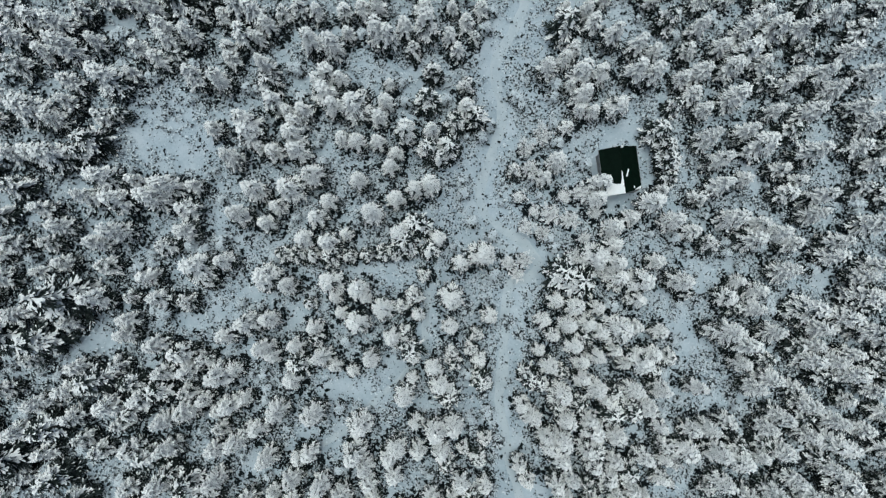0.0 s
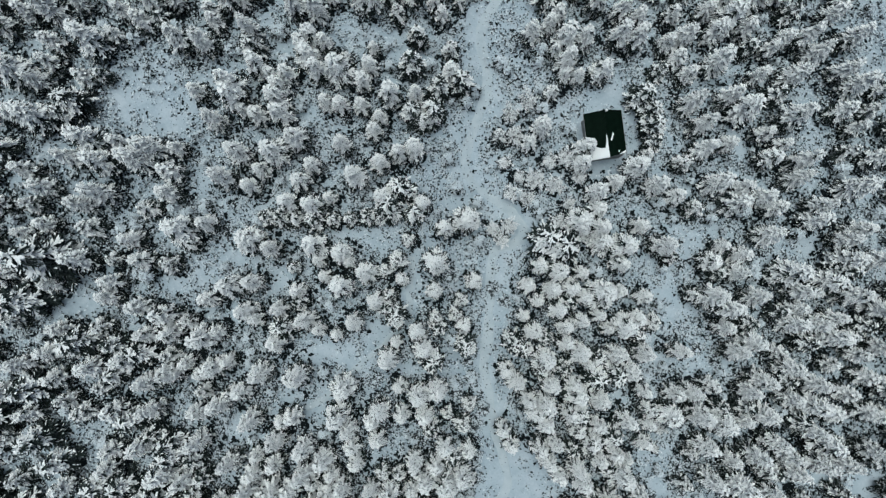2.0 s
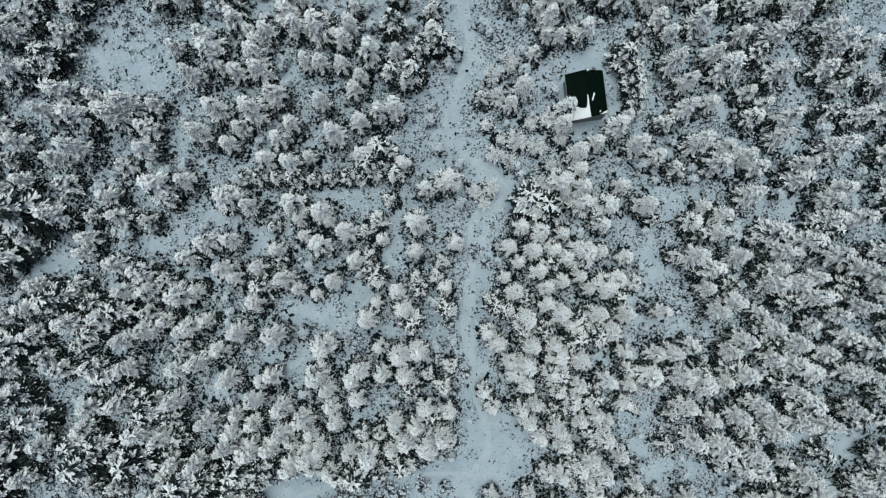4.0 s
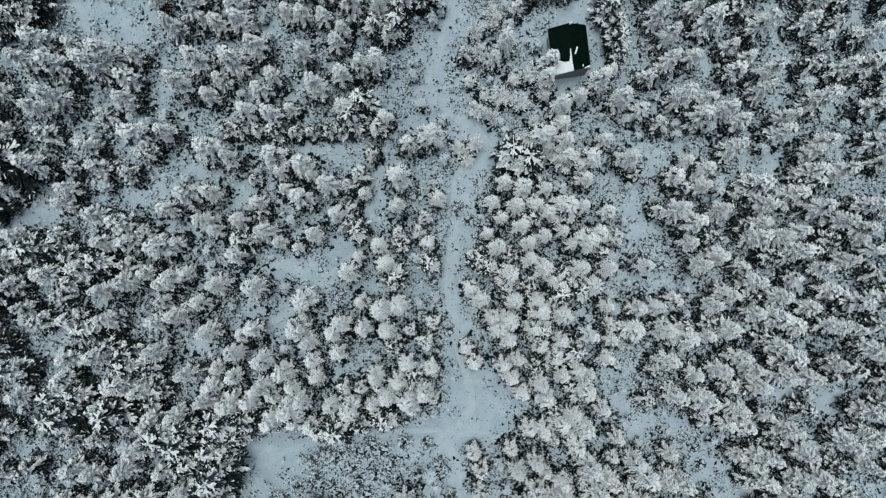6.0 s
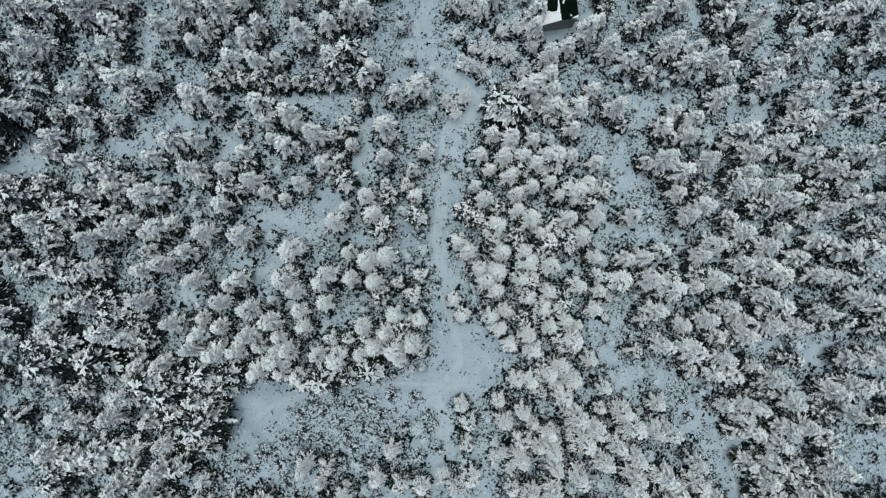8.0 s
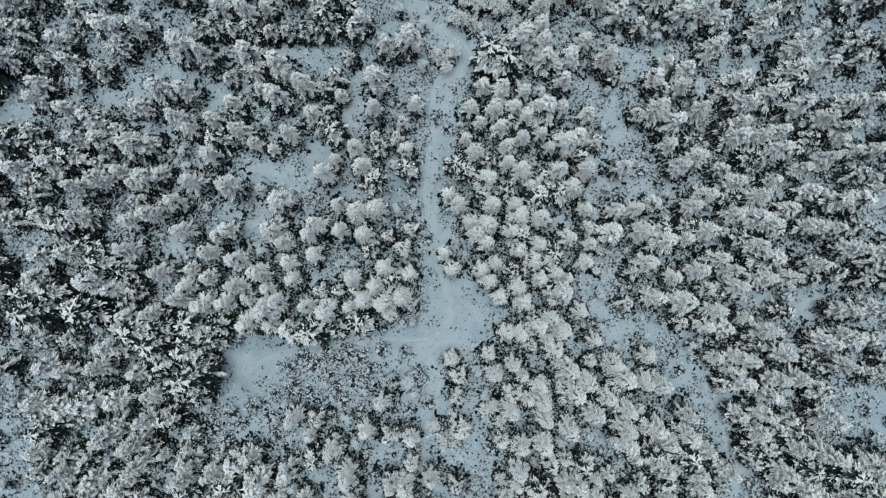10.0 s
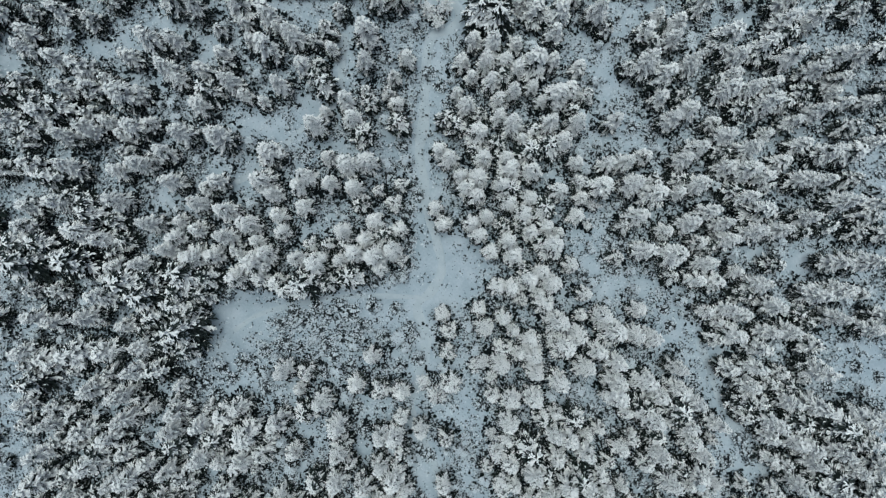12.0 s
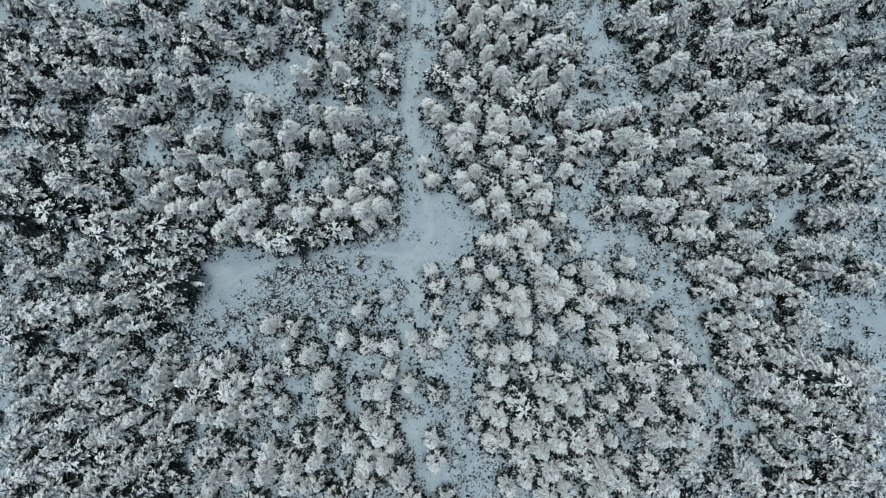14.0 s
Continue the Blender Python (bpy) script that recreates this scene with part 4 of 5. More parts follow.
plant_patchy_spruces([(50.2, -49.3, 5.0), (51.5, -53.3, 6.0), (53.9, -60.2, 5.4), (55.5, -57.9, 6.6), (57.2, -55.5, 4.8), (58.7, -53.9, 4.8), (61.5, -54.7, 5.4), (62.6, -49.9, 6.6), (67.4, -60.8, 5.4), (70.4, -63.0, 5.4), (-45.7, -70.4, 6.0), (-44.9, -74.8, 7.4), (-44.7, -72.8, 6.0), (-42.6, -68.5, 7.8), (-41.7, -73.2, 7.8), (-40.6, -63.4, 5.8), (-39.8, -76.5, 7.0), (-39.3, -68.0, 6.6), (-39.2, -70.4, 6.0), (-38.3, -63.8, 6.0), (-37.1, -72.4, 7.8), (-35.5, -76.8, 6.0), (-33.3, -74.0, 7.8), (-31.7, -65.1, 5.4), (-28.8, -66.7, 5.0), (-24.1, -68.4, 6.6), (-20.1, -73.0, 5.8), (-18.4, -70.3, 6.6), (-15.2, -72.1, 7.4), (-14.2, -67.6, 4.3), (-13.0, -64.9, 7.2), (-10.5, -71.4, 5.4)])
plant_patchy_spruces([(-8.7, -72.2, 4.8), (-8.6, -65.1, 5.8), (-7.7, -75.7, 6.0), (-6.7, -73.3, 7.4), (-5.5, -76.1, 4.8), (-3.8, -75.7, 5.8), (12.1, -69.8, 5.4), (12.5, -72.8, 6.0), (12.5, -63.5, 5.8), (18.0, -67.6, 4.3), (20.3, -70.6, 5.4), (20.4, -69.2, 4.6), (21.1, -63.6, 4.8), (21.5, -66.9, 5.4), (22.0, -69.9, 4.6), (22.6, -75.8, 6.6), (24.2, -71.9, 6.6), (25.0, -75.1, 6.0), (25.8, -73.7, 5.4), (32.7, -73.4, 6.6), (33.8, -68.3, 4.8), (35.4, -66.7, 4.6), (36.8, -64.4, 5.8), (36.9, -69.8, 4.8), (38.3, -63.4, 6.0), (38.5, -72.2, 4.6), (40.0, -66.6, 5.4), (42.3, -72.8, 5.0), (44.2, -75.5, 7.0), (46.4, -69.8, 4.3), (47.0, -72.8, 5.0), (48.2, -74.0, 6.6)])
plant_patchy_spruces([(49.6, -63.5, 4.3), (52.1, -76.4, 6.0), (54.1, -69.7, 4.6), (57.1, -65.7, 4.8), (57.8, -70.3, 4.8), (59.0, -66.3, 6.0), (59.2, -71.8, 5.4), (60.2, -76.0, 7.0), (62.0, -73.1, 6.0), (64.8, -76.0, 6.6), (67.4, -73.7, 6.6), (68.0, -76.1, 6.0), (70.7, -70.5, 6.6), (70.9, -68.3, 6.0), (-47.0, -78.2, 6.3), (-43.5, -78.9, 6.4), (-34.6, -81.6, 5.2), (-28.7, -80.1, 6.1), (-25.9, -80.5, 5.5), (-22.1, -79.8, 6.4), (-19.7, -81.9, 6.2), (-19.2, -78.0, 5.3), (-15.8, -81.4, 5.4), (-12.7, -78.5, 7.2), (-8.8, -80.7, 6.8), (-3.2, -81.9, 6.2), (2.6, -81.3, 7.2), (9.0, -77.9, 6.2), (14.0, -78.3, 6.3), (33.2, -79.0, 5.3), (42.1, -81.2, 6.3), (48.2, -78.7, 5.8)])
plant_patchy_spruces([(56.0, -80.6, 5.2), (60.4, -81.4, 5.5), (64.1, -79.9, 5.3), (68.1, -80.6, 5.8), (73.5, -78.0, 5.1)])
# the row from (-22.7, 0.2) to (-6.8, 1.1) stands in for a bank's shadow
plant_dark_spruces_and_shade([(-55.6, 35.2, 5.5), (-46.4, 36.2, 7.1), (-60.3, 28.1, 6.2), (-36.2, 26.9, 3.7), (-36.1, 34.4, 6.3), (-32.3, 34.8, 5.5), (-24.5, 24.1, 3.7), (-2.6, 22.4, 5.9), (-1.8, 26.7, 4.8), (18.0, 33.8, 4.8), (32.3, 34.1, 4.8), (33.3, 21.6, 4.0), (45.5, 24.4, 4.2), (51.0, 28.9, 4.2), (-60.5, 11.6, 7.0), (-48.3, 13.6, 4.8), (-47.0, 15.2, 4.2), (-43.7, 18.9, 3.4), (-2.3, 15.6, 4.2), (-1.0, 14.4, 4.8), (0.6, 15.9, 5.9), (1.5, 19.5, 5.3), (4.5, 20.4, 4.2), (30.9, 17.7, 4.0), (31.9, 15.5, 3.7), (32.2, 13.4, 3.8), (32.5, 11.3, 3.8), (49.2, 17.3, 4.8), (-62.2, 6.0, 5.8), (-49.8, -5.4, 7.2), (-33.0, -3.6, 3.7), (-22.7, 0.2, 4.0)])
plant_dark_spruces_and_shade([(-20.8, 0.1, 3.8), (-19.2, -6.7, 3.7), (-18.8, 0.1, 3.8), (-16.1, -0.2, 3.6), (-13.7, 0.1, 3.6), (-11.3, 0.2, 3.8), (-8.8, 0.4, 4.0), (-6.8, 1.1, 4.2), (-5.6, 1.9, 4.8), (-4.0, 4.4, 4.8), (-2.3, 1.1, 4.8), (17.1, -2.3, 5.3), (19.5, -3.7, 5.3), (35.0, -5.5, 3.7), (-60.2, -8.8, 5.9), (-57.8, -10.4, 5.9), (-53.1, -11.4, 5.6), (-46.8, -16.6, 4.8), (-42.6, -17.3, 4.8), (-39.2, -18.4, 4.2), (-20.7, -15.1, 3.7), (-18.4, -11.5, 3.7), (-6.2, -12.6, 4.2), (-5.8, -10.9, 3.7), (-5.1, -13.7, 3.7), (0.5, -20.6, 3.7), (1.3, -15.6, 3.7), (5.0, -18.5, 4.0), (12.2, -18.0, 4.2), (13.5, -18.9, 4.0), (17.2, -17.3, 3.7), (20.4, -11.9, 4.2)])
plant_dark_spruces_and_shade([(24.4, -19.8, 4.2), (30.1, -17.0, 3.7), (38.2, -10.9, 3.7), (41.3, -7.7, 4.2), (45.7, -15.0, 4.2), (49.3, -8.5, 3.7), (50.0, -13.4, 4.2), (52.9, -17.5, 4.8), (58.3, -7.6, 4.0), (59.1, -16.7, 4.2), (60.9, -15.2, 4.2), (-58.5, -26.8, 7.0), (-52.7, -22.9, 6.0), (-52.3, -29.8, 6.2), (-50.0, -32.9, 6.2), (-42.7, -21.2, 4.8), (-40.9, -27.7, 5.3), (-38.4, -30.0, 4.2), (-35.9, -31.1, 5.3), (-35.5, -32.6, 4.5), (-32.6, -33.3, 4.2), (0.1, -30.5, 4.2), (3.2, -34.8, 4.2), (16.3, -22.3, 4.0), (19.6, -21.5, 4.0), (20.5, -33.3, 3.7), (21.2, -28.4, 4.0), (22.9, -33.3, 3.7), (24.0, -23.1, 4.0), (26.1, -30.9, 3.7), (26.4, -22.3, 4.2), (41.4, -27.2, 3.7)])
# the row from (-10.2, -42.5) to (-1.4, -40.7) stands in for wood-edge shade
plant_dark_spruces_and_shade([(45.1, -27.0, 4.2), (50.7, -23.1, 4.2), (52.1, -28.6, 4.2), (56.7, -27.9, 4.0), (57.6, -31.8, 3.7), (61.6, -34.3, 4.0), (64.9, -33.5, 4.2), (-59.5, -36.4, 5.1), (-58.4, -39.2, 5.5), (-55.4, -39.8, 6.8), (-55.2, -43.4, 5.5), (-45.0, -36.6, 4.2), (-44.0, -38.9, 5.3), (-42.1, -36.5, 4.2), (-37.2, -38.8, 5.3), (-33.1, -37.5, 4.0), (-31.5, -36.0, 4.2), (-30.7, -41.8, 5.9), (-29.5, -48.4, 4.2), (-28.8, -43.3, 5.3), (-28.3, -41.0, 5.3), (-27.9, -46.5, 5.9), (-25.7, -44.9, 5.9), (-25.0, -42.9, 5.1), (-24.5, -48.1, 5.9), (-23.8, -45.7, 5.1), (-23.8, -40.2, 5.5), (-22.3, -43.2, 4.8), (-21.0, -40.9, 5.3), (-10.2, -42.5, 5.1), (-7.6, -41.6, 5.3), (-6.0, -40.8, 5.1)])
plant_dark_spruces_and_shade([(-4.5, -36.4, 4.0), (-4.4, -41.6, 4.5), (-2.2, -36.3, 4.0), (-1.4, -40.7, 4.5), (23.7, -39.8, 3.7), (25.6, -35.4, 4.2), (49.0, -36.2, 4.2), (53.7, -43.0, 4.0), (57.7, -39.0, 3.4), (61.0, -45.3, 4.0), (62.1, -46.9, 4.0), (-43.8, -55.0, 4.2), (-38.1, -59.7, 4.8), (-29.9, -57.4, 4.0), (-27.4, -53.9, 5.9), (-26.4, -49.6, 5.9), (-24.1, -51.2, 5.1), (-20.6, -63.0, 4.2), (-19.1, -63.0, 4.2), (-7.0, -59.5, 3.8), (26.0, -60.6, 4.5), (30.0, -60.6, 4.0), (39.5, -58.5, 4.2), (41.8, -62.9, 4.5), (44.1, -60.4, 4.8), (44.2, -58.9, 4.8), (53.6, -58.0, 4.5), (59.8, -55.6, 4.0), (60.5, -60.3, 4.2), (65.7, -60.9, 4.8), (-35.3, -71.5, 4.8), (-35.2, -64.8, 4.8)])
plant_dark_spruces_and_shade([(-32.0, -71.5, 5.3), (-29.1, -71.5, 4.8), (-26.7, -76.4, 5.1), (-25.0, -74.6, 5.5), (-24.5, -63.7, 4.2), (-24.5, -71.6, 4.2), (-23.1, -75.7, 3.7), (-23.0, -69.3, 4.0), (-5.6, -69.3, 5.5), (-1.9, -63.8, 3.8), (-1.0, -67.0, 3.8), (0.6, -76.5, 3.8), (3.8, -76.4, 4.2), (6.1, -65.4, 4.0), (23.5, -63.7, 5.3), (24.4, -64.9, 4.8), (26.4, -67.7, 4.2), (30.7, -72.7, 4.8), (30.8, -68.5, 4.2), (41.8, -75.5, 4.0), (45.0, -67.2, 4.2), (62.8, -68.1, 4.2), (64.9, -67.6, 4.8), (68.8, -63.3, 4.2), (-47.1, -82.0, 5.1), (-41.0, -81.8, 5.7), (-38.0, -81.1, 5.9), (-31.2, -77.1, 5.4), (-28.3, -77.2, 5.1), (-1.7, -78.0, 5.7), (6.5, -81.5, 5.8), (10.9, -80.1, 5.5)])
plant_broadleaves([(11.4, 9.2, 3.6), (12.3, 16.5, 4.2), (13.0, 13.1, 4.7), (14.7, 18.2, 4.7), (17.9, 9.1, 4.7), (20.3, 9.2, 4.7), (9.7, -1.0, 4.7), (11.0, -2.8, 3.6), (12.1, -0.6, 4.2), (12.2, 4.5, 4.2), (13.5, 7.0, 4.2), (14.7, 3.5, 4.2), (15.9, 6.2, 4.7), (18.7, 5.3, 4.2), (19.2, -0.3, 4.2), (20.7, 2.5, 4.2), (22.0, 6.4, 4.7), (23.3, -2.2, 3.6), (32.6, -33.3, 2.9), (33.4, -30.4, 2.9), (9.2, -56.0, 5.0), (11.0, -57.6, 4.2), (16.5, -53.6, 2.9), (18.0, -52.9, 4.7), (18.9, -55.2, 2.9), (18.9, -63.1, 2.9), (19.6, -65.4, 5.7), (49.0, -71.6, 3.6), (49.4, -68.8, 3.6), (50.7, -69.8, 4.7)])
plant_bushes([(30.6, 19.1, 1.1), (31.8, 8.4, 1.1), (33.5, 16.0, 1.2), (37.1, -6.5, 1.1), (3.3, -7.8, 1.3), (9.7, -10.1, 1.1), (11.4, -11.9, 1.1), (31.3, -12.3, 1.3), (39.5, -19.0, 1.1), (41.9, -20.6, 1.1), (-7.7, -23.1, 1.1), (3.7, -25.7, 1.4), (5.4, -21.0, 1.1), (6.3, -31.1, 1.2), (8.0, -28.5, 1.0), (-20.3, -43.2, 1.3), (-11.9, -48.1, 1.3), (-10.2, -46.2, 1.3), (-8.4, -47.3, 1.3), (-6.7, -45.6, 1.3), (-6.2, -48.9, 1.3), (-5.0, -46.6, 1.3), (-3.3, -45.2, 1.3), (-1.7, -46.0, 1.3), (-0.1, -47.8, 1.1), (1.5, -45.1, 1.2), (1.5, -41.8, 1.0), (4.7, -45.6, 1.0), (6.4, -39.6, 1.1), (6.8, -35.4, 1.1), (6.9, -48.9, 1.2), (32.0, -40.5, 1.0)])
plant_bushes([(35.2, -38.1, 1.2), (36.0, -36.4, 1.2), (36.9, -39.7, 1.1), (38.1, -36.0, 1.2), (39.3, -43.0, 1.0), (44.1, -45.4, 1.0), (44.9, -47.8, 1.0), (47.3, -46.2, 0.9), (59.1, -37.7, 1.0), (-23.7, -57.7, 1.3), (-23.2, -53.9, 1.2), (-22.2, -56.1, 1.3), (-20.5, -57.7, 1.4), (-20.1, -54.2, 1.2), (-18.4, -55.4, 1.3), (-17.1, -53.2, 1.2), (-14.5, -54.6, 1.2), (-14.1, -51.8, 1.2), (-13.5, -56.9, 1.2), (-11.7, -50.6, 1.3), (-9.0, -51.4, 1.0), (-7.2, -52.9, 1.2), (-5.5, -54.5, 1.2), (-4.9, -50.5, 1.3), (-4.0, -52.3, 1.3), (-2.4, -49.7, 1.3), (-1.5, -53.7, 1.2), (-0.8, -49.8, 1.2), (-0.5, -59.3, 1.2), (0.3, -62.6, 1.1), (3.2, -49.7, 1.2), (5.7, -50.5, 1.2)])
plant_bushes([(5.8, -53.8, 1.2), (6.7, -59.4, 1.1), (8.2, -53.0, 1.2), (17.3, -59.3, 1.2), (31.1, -59.3, 1.2), (33.5, -60.0, 1.2), (36.0, -60.0, 1.2), (66.8, -56.5, 1.1), (70.6, -53.3, 0.9), (73.7, -54.8, 0.9), (-14.1, -69.7, 1.2), (-10.1, -69.8, 1.2), (-1.2, -72.2, 1.2), (8.4, -65.8, 1.3), (8.4, -72.2, 1.1), (10.0, -66.6, 1.1), (36.8, -63.3, 1.2), (40.0, -69.7, 1.2), (41.6, -71.3, 1.2), (51.9, -75.1, 1.2), (52.8, -67.1, 1.0), (54.4, -63.9, 1.2), (55.9, -66.3, 1.2)])
for model in TALL + YOUNG + PATCHY + DARK + BROAD + BUSH:
    if model not in USED:
        for child in list(model.children):
            bpy.data.objects.remove(child)
        bpy.data.objects.remove(model)


# ---- cabin ----
def box(bm, x0, x1, y0, y1, z0, z1):
    v = [bm.verts.new(p) for p in ((x0, y0, z0), (x1, y0, z0), (x1, y1, z0), (x0, y1, z0), (x0, y0, z1), (x1, y0, z1), (x1, y1, z1), (x0, y1, z1))]
    for f in ((0, 3, 2, 1), (4, 5, 6, 7), (0, 1, 5, 4), (1, 2, 6, 5), (2, 3, 7, 6), (3, 0, 4, 7)):
        bm.faces.new([v[i] for i in f])
    return v


def prism(bm, outline, low, high):
    """A slab between two functions of (x, y), with the given outline."""
    a = [bm.verts.new((x, y, low(x, y))) for x, y in outline]
    b = [bm.verts.new((x, y, high(x, y))) for x, y in outline]
    n = len(outline)
    bm.faces.new(a[::-1])
    bm.faces.new(b)
    for i in range(n):
        bm.faces.new((a[i], a[(i + 1) % n], b[(i + 1) % n], b[i]))


CABIN = pose(25.5, 12.2, float(ground_z(25.5, 12.2)[0]), 0, 0, 6.2)
HALF, LONG, EAVE, RIDGE = 2.77, 3.42, 2.9, 4.25     # roof: half width, half length, heights


def roof_z(x, y=0.0):
    return RIDGE - (RIDGE - EAVE) * abs(x) / HALF


def cabin():
    root = new("cabin")
    w, l = HALF - 0.35, LONG - 0.35
    for sign in (-1, 1):                                  # long walls and gables
        bm = bmesh.new()
        x0 = sign * w
        box(bm, min(x0, x0 - sign * 0.12), max(x0, x0 - sign * 0.12), -l, l, -0.4, roof_z(w) - 0.02)
        part("wall", bm, BOARDS, root)
        bm = bmesh.new()
        ya, yb = sorted((sign * l, sign * (l - 0.12)))
        q = w - 0.125
        prism(bm, [(-q, ya), (0, ya), (q, ya), (q, yb), (0, yb), (-q, yb)], lambda x, y: -0.4, lambda x, y: roof_z(x) - 0.03)
        part("gable_wall", bm, BOARDS, root)
    for sign in (-1, 1):                                  # roof slopes with standing seams
        bm = bmesh.new()
        xs = sorted((0.0, sign * HALF))
        cut = 0.6 if sign > 0 else -0.1
        prism(bm, [(xs[0], -LONG - min(cut, 0)), (xs[1], -LONG + max(cut, 0)), (xs[1], LONG), (xs[0], LONG)], lambda x, y: roof_z(x), lambda x, y: roof_z(x) + 0.07)
        part("roof_slope", bm, ROOF, root, "very dark green roofing swept bare of snow")
        bm = bmesh.new()
        x0 = sign * HALF
        box(bm, min(x0, x0 + sign * 0.05), max(x0, x0 + sign * 0.05), -LONG, LONG, EAVE - 0.1, EAVE + 0.06)
        part("eaves_board", bm, BOARDS, root)
    bm = bmesh.new()
    prism(bm, [(-0.12, -LONG - 0.02), (0.0, -LONG - 0.02), (0.0, LONG + 0.02), (-0.12, LONG + 0.02)], lambda x, y: roof_z(x) + 0.06, lambda x, y: roof_z(x) + 0.11)
    prism(bm, [(0.0, -LONG - 0.02), (0.12, -LONG - 0.02), (0.12, LONG + 0.02), (0.0, LONG + 0.02)], lambda x, y: roof_z(x) + 0.06, lambda x, y: roof_z(x) + 0.11)
    part("ridge_cap", bm, ROOF, root)
    bm = bmesh.new()
    bmesh.ops.create_cone(bm, cap_ends=True, segments=14, radius1=0.11, radius2=0.11, depth=0.9, matrix=pose(0.1, LONG - 0.25, RIDGE + 0.25))
    pipe = part("stove_pipe", bm, METAL, root, "grey metal stove pipe at the ridge")
    bm = bmesh.new()
    bmesh.ops.create_cone(bm, cap_ends=True, segments=14, radius1=0.2, radius2=0.03, depth=0.16, matrix=pose(0.1, LONG - 0.25, RIDGE + 0.78))
    part("rain_cap", bm, TREE_SNOW, pipe, "small rain cap under a crust of snow")
    root.matrix_basis = CABIN
    return tagged(root, "small grey wooden cabin with dark green gable roof in snowy clearing", "cabin")


cabin()


def roof_snow(name, outline, thick_snow, label):
    """A slab of snow left lying on the roof, with a rounded top."""
    bm = bmesh.new()
    outline = [(x * 1.065, y * 1.043) for x, y in outline]
    cx, cy = sum(p[0] for p in outline) / len(outline), sum(p[1] for p in outline) / len(outline)
    rims = []
    for shrink, lift in ((1.0, 0.075), (1.0, 0.075 + thick_snow * 0.55), (0.88, 0.075 + thick_snow)):
        rims.append([bm.verts.new((cx + (x - cx) * shrink, cy + (y - cy) * shrink, roof_z(cx + (x - cx) * shrink) + lift)) for x, y in outline])
    n = len(outline)
    for a, b in zip(rims, rims[1:]):
        for i in range(n):
            bm.faces.new((a[i], a[(i + 1) % n], b[(i + 1) % n], b[i]))
    bmesh.ops.triangulate(bm, faces=[bm.faces.new(rims[-1]), bm.faces.new(rims[0][::-1])])
    bmesh.ops.recalc_face_normals(bm, faces=bm.faces)
    ob = part(name, bm, TREE_SNOW)
    ob.matrix_basis = CABIN
    tagged(ob, label, "roof snow")


roof_snow("roof_snow", [(-2.55, -3.33), (-0.06, -3.33), (-0.06, -2.51), (-0.21, -2.03), (-0.47, -1.93), (-0.71, -2.17), (-0.94, -1.88), (-1.23, -1.79), (-1.51, -1.54), (-1.84, -1.59), (-2.17, -1.25), (-2.55, -1.16)], 0.16, "ragged slab of snow left on the lower corner of the roof")
roof_snow("roof_snow", [(-0.52, -2.22), (-0.08, -2.22), (-0.08, -0.39), (-0.19, -0.10), (-0.28, -1.16)], 0.08, "thin tongue of snow along the roof ridge")
roof_snow("roof_snow", [(0.33, -0.96), (0.52, -1.06), (0.99, -0.05), (0.80, 0.12)], 0.07, "small bar of snow lying on the bare roof")
roof_snow("roof_snow", [(1.42, -2.96), (2.55, -2.70), (2.57, -2.36), (2.20, -2.50), (1.75, -2.74)], 0.08, "strip of snow along the roof's lower edge")
roof_snow("roof_snow", [(1.30, -2.62), (1.48, -2.66), (1.60, -2.45), (1.42, -2.30)], 0.05, "small crust of snow left on the bare roof")


# ---- undergrowth ----
def scatter(count, seed, box_area, keep):
    r = np.random.default_rng(seed)
    x, y = r.uniform(box_area[0], box_area[1], count), r.uniform(box_area[2], box_area[3], count)
    ok = (r.random(count) < keep(x, y)) & ~((np.abs(x - 25.4) < 3.3) & (np.abs(y - 12.2) < 3.9))
    return x[ok], y[ok], r


AREA = (-72, 86, -86, 44)


def heath_keep(x, y):
    d = track_distance(x, y)
    patch = smoothstep(-0.55, 0.85, waves(x, y, 11, 5.0) * 0.5 + waves(x, y, 12, 1.3) * 0.6)
    return (1 + 0.6 * smoothstep(25, 45, np.abs(x - 8))) * (0.06 + 0.94 * patch) * (1 - 0.97 * openness(x, y)) ** 1.3 * (0.16 + 0.84 * smoothstep(-0.5, 1.2, d + 0.5 * waves(x, y, 17, 2.5)))


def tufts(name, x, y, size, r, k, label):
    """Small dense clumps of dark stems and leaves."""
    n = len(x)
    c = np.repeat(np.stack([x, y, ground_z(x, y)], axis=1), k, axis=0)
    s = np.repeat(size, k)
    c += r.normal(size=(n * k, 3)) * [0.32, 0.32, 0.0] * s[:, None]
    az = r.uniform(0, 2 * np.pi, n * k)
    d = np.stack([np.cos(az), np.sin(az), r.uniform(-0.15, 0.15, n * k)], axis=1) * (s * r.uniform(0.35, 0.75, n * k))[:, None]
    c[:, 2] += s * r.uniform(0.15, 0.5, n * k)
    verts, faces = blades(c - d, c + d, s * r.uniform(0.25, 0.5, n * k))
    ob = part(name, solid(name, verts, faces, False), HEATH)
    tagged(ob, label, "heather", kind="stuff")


def heath():
    """Heather and dead stems that stand dark out of the snow."""
    x, y, r = scatter(125000, 21, AREA, heath_keep)
    tufts("heather", x, y, r.gamma(2.4, 0.062, len(x)).clip(0.07, 0.42), r, 3, "dark heather tufts poking through the snow")
    x, y, r = scatter(170000, 25, AREA, lambda x, y: 0.8 * heath_keep(x, y) + 0.12)
    tufts("heather_tips", x, y, r.uniform(0.05, 0.13, len(x)), r, 2, "fine heather tips showing through thin snow")


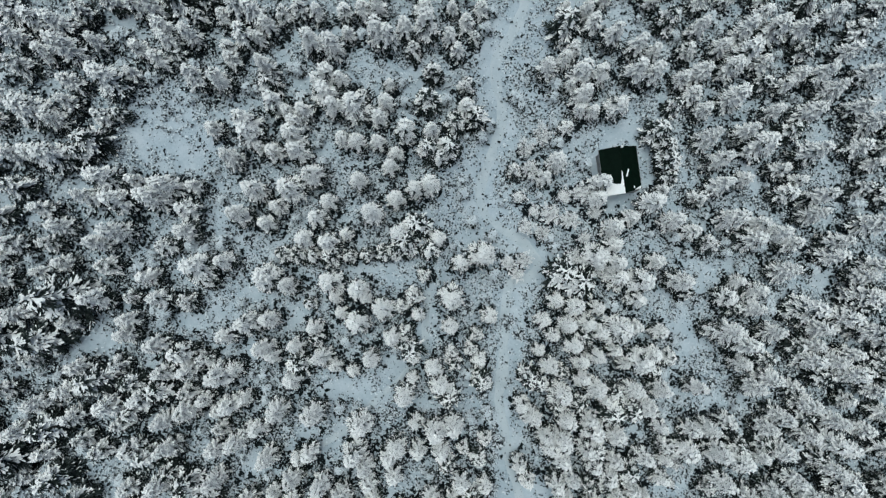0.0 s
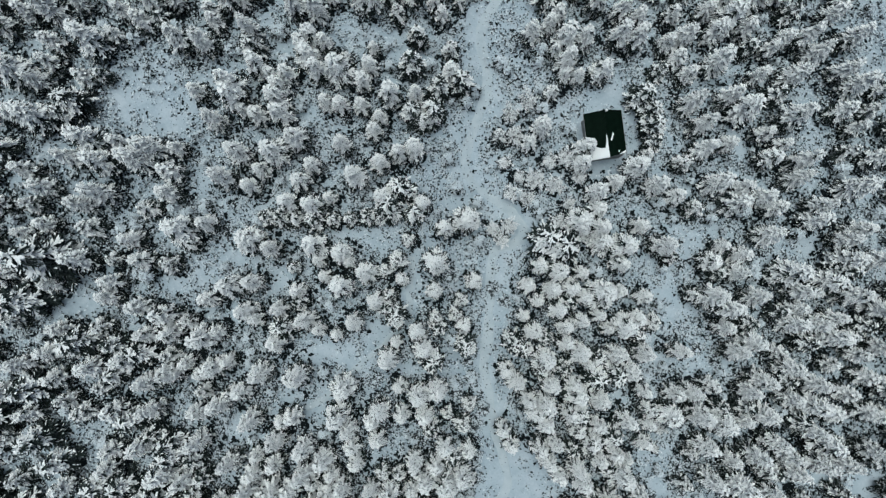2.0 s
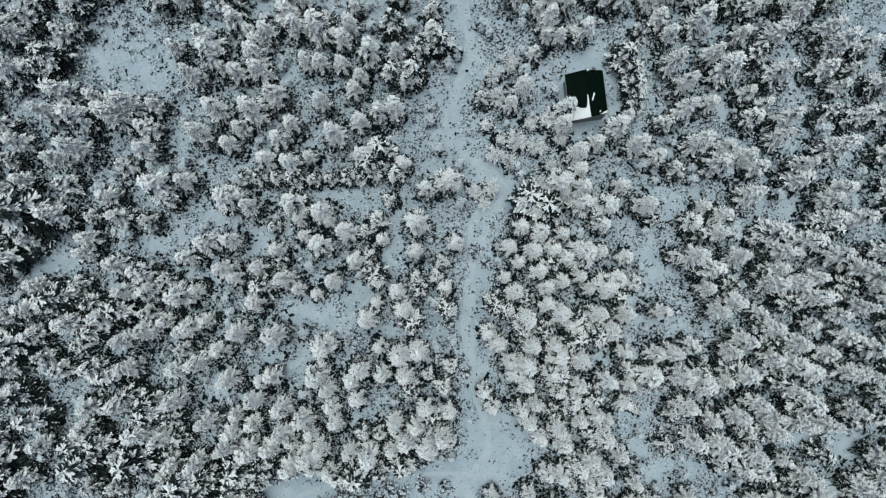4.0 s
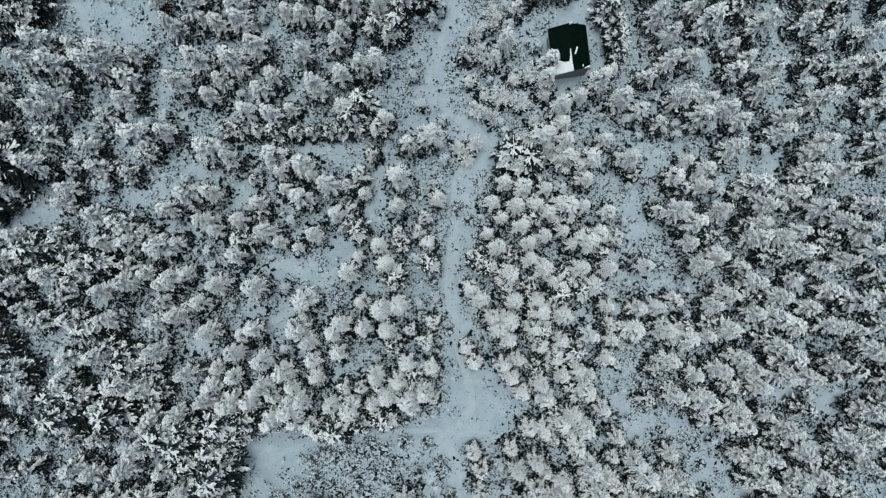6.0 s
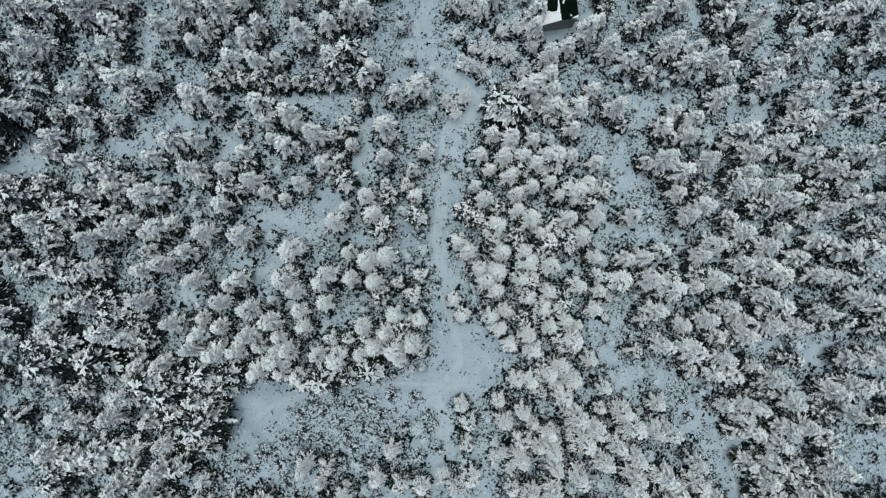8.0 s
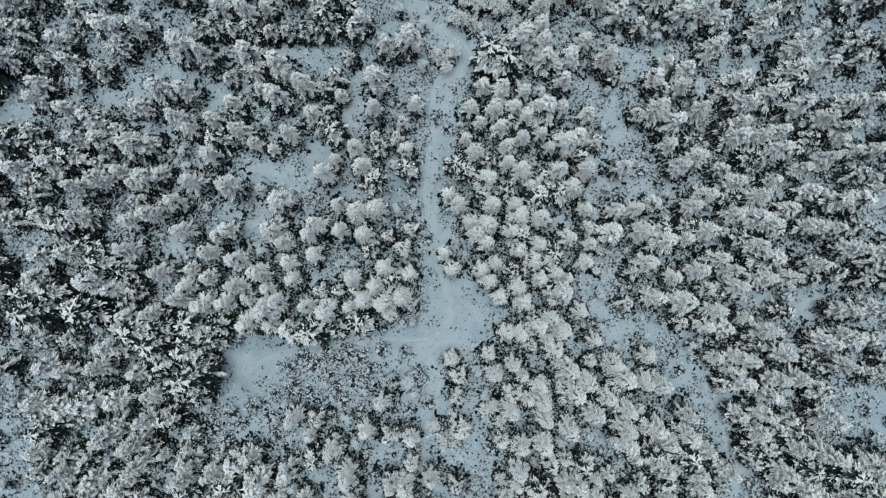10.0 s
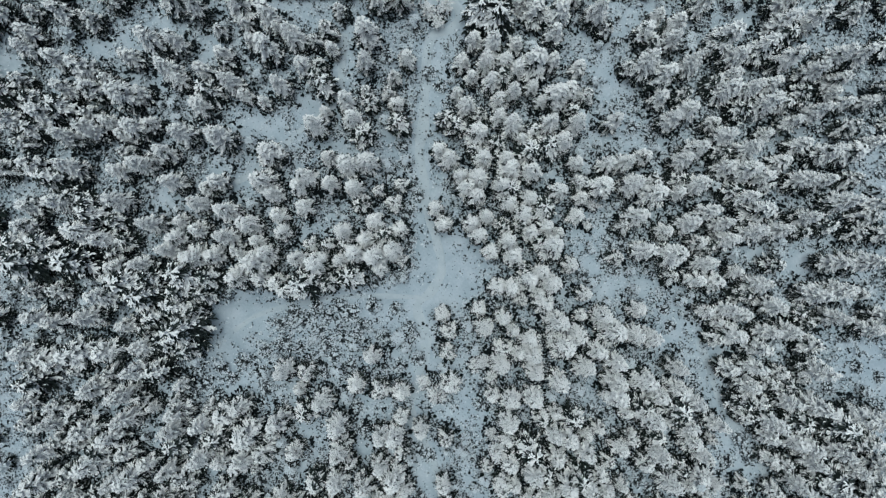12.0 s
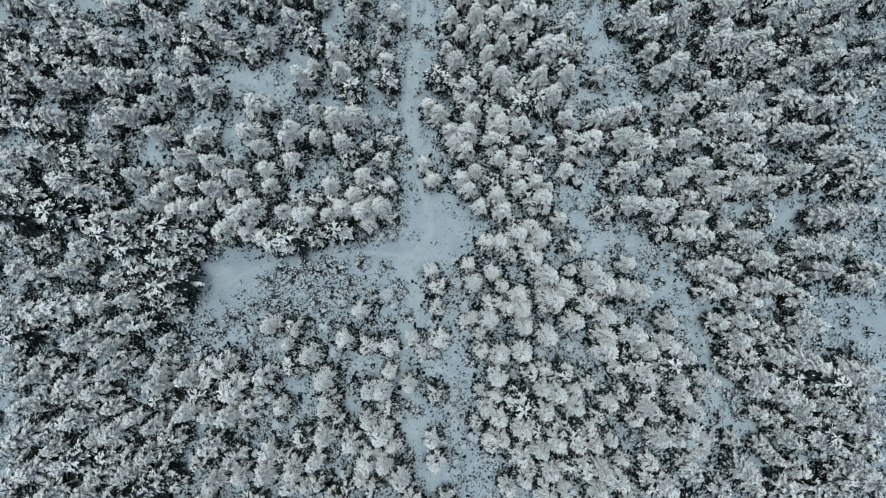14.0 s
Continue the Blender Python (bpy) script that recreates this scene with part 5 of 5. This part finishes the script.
def undergrowth_shade():
    """Bare dark undergrowth round the feet of the trees, set extra dense to deepen the shade there."""
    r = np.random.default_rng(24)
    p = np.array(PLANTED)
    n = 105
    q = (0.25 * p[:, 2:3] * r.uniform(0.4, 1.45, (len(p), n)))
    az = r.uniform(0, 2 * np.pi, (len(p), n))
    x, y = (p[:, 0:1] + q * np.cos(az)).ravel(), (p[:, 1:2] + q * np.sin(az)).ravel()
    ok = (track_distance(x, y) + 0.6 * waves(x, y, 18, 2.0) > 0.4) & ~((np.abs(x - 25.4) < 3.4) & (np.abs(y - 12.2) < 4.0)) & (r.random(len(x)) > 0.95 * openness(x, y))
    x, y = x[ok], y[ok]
    tufts("undergrowth", x, y, r.gamma(2.6, 0.11, len(x)).clip(0.12, 0.6), r, 4, "dark bare undergrowth round the feet of the trees, thickened to deepen their shade")


def low_scrub():
    """Ankle- to knee-high scrub under broken snow between the trees."""
    def keep(x, y):
        patch = smoothstep(-0.6, 0.6, waves(x, y, 13, 6.0) * 0.6 + waves(x, y, 14, 2.2) * 0.5)
        return (0.2 + 0.8 * patch) * (1 - 0.92 * openness(x, y)) * smoothstep(-0.2, 1.2, track_distance(x, y) + 0.5 * waves(x, y, 17, 2.5))
    x, y, r = scatter(60000, 22, AREA, keep)
    n, k = len(x), 10
    base = np.repeat(np.stack([x, y, ground_z(x, y)], axis=1), k, axis=0)
    wide = np.repeat(r.uniform(0.35, 0.95, n), k)[:, None]
    h = np.repeat(r.gamma(2.5, 0.2, n).clip(0.15, 1.3), k)
    off = r.normal(size=(n * k, 3)) * [0.6, 0.6, 0] * wide
    fall = np.exp(-(off[:, 0] ** 2 + off[:, 1] ** 2) / (wide[:, 0] ** 2 + 0.02))
    p = base + off
    p[:, 2] += h * fall * r.uniform(0.6, 1.1, n * k)
    d = r.normal(size=(n * k, 3)) * [1, 1, 0.25]
    d *= (r.uniform(0.10, 0.22, n * k) / np.linalg.norm(d, axis=1))[:, None]
    pick = r.random(n * k) < 0.58
    verts, faces = spindles((p - d)[pick], (p + d)[pick], r.uniform(0.07, 0.15, n * k)[pick], 0.75, 0.5, True)
    ob = part("scrub_snow", solid("scrub_snow", verts, faces), SHADED_SCRUB_SNOW)
    tagged(ob, "broken snow lying on low scrub", "snow", kind="stuff")
    q = p + r.normal(size=(n * k, 3)) * [0.16, 0.16, 0.02] - [0, 0, 0.06]
    d = r.normal(size=(n * k, 3)) * [1, 1, 0.3]
    d *= (r.uniform(0.10, 0.24, n * k) / np.linalg.norm(d, axis=1))[:, None]
    verts, faces = blades((q - d)[~pick], (q + d)[~pick], r.uniform(0.08, 0.17, n * k)[~pick])
    ob = part("scrub", solid("scrub", verts, faces, False), SCRUB)
    tagged(ob, "low dark scrub half buried in snow", "scrub", kind="stuff")


def saplings():
    """Waist- to head-high spruce saplings that fill the gaps in the stand."""
    models = [[(np.empty((len(m.vertices), 3)), np.array([tuple(p.vertices) for p in m.polygons]), m) for m in spruce_meshes(140 + i, 1.9, 0.72, 0.8, "sapling")[1:]] for i in range(3)]
    for model in models:
        for v, f, m in model:
            flat = np.empty(v.size)
            m.vertices.foreach_get("co", flat)
            v[:] = flat.reshape(-1, 3)
    p = np.array(PLANTED)

    def keep(x, y):
        near = np.sqrt((x[:, None] - p[None, :, 0]) ** 2 + (y[:, None] - p[None, :, 1]) ** 2) - 0.22 * p[None, :, 2]
        return (near.min(axis=1) > 0.35) * (1 - 0.95 * openness(x, y)) * smoothstep(0.3, 1.5, track_distance(x, y)) * smoothstep(-0.6, 0.5, waves(x, y, 15, 9.0))
    x, y, r = scatter(2600, 23, AREA, keep)
    z = ground_z(x, y)
    dark, snow = [], []
    for i in range(len(x)):
        s, turn = r.uniform(0.6, 1.6), r.uniform(0, 2 * np.pi)
        c, q = math.cos(turn) * s, math.sin(turn) * s
        m = np.array([[c, q, 0], [-q, c, 0], [0, 0, s]])
        for out, (v, f, _) in zip((dark, snow), models[i % 3]):
            out.append((v @ m + [x[i], y[i], z[i]], f))
    ob = part("saplings", solid("saplings", *joined(dark), False), NEEDLES)
    tagged(ob, "small dark spruce saplings between the trees", "saplings", kind="stuff")
    ob = part("sapling_snow", solid("sapling_snow", *joined(snow)), SHADED_SCRUB_SNOW)
    tagged(ob, "snow on the branches of small spruce saplings", "snow", kind="stuff")
    for model in models:
        for v, f, m in model:
            bpy.data.meshes.remove(m)


heath()
undergrowth_shade()
low_scrub()
saplings()


def far_woods():
    """The same forest going on beyond the part that is flown over."""
    r = np.random.default_rng(31)
    pieces = []
    for (x0, x1, y0, y1, n) in ((-150, -72, -140, 100, 300), (86, 165, -140, 100, 300), (-72, 86, 44, 100, 170), (-72, 86, -140, -86, 170)):
        x, y = r.uniform(x0, x1, n), r.uniform(y0, y1, n)
        h = r.uniform(3.5, 8.5, n)
        base = np.stack([x, y, ground_z(x, y)], axis=1)
        for lvl in range(5):
            u = 0.12 + 0.8 * lvl / 5
            for k in range(5):
                az = r.uniform(0, 2 * np.pi, n)
                q = 0.27 * h * (1 - u) ** 0.8 + 0.1
                a = base + np.stack([0 * x, 0 * x, u * h + 0.1], axis=1)
                b = a + np.stack([np.cos(az) * q, np.sin(az) * q, -0.25 * q], axis=1)
                pieces.append(spindles(a, b, 0.12 + 0.16 * q, 0.7, 0.6, True))
    verts, faces = joined(pieces)
    ob = part("far_woods", solid("far_woods", verts, faces), TREE_SNOW)
    tagged(ob, "snow-covered spruce forest stretching away all round", "forest", kind="stuff")


far_woods()
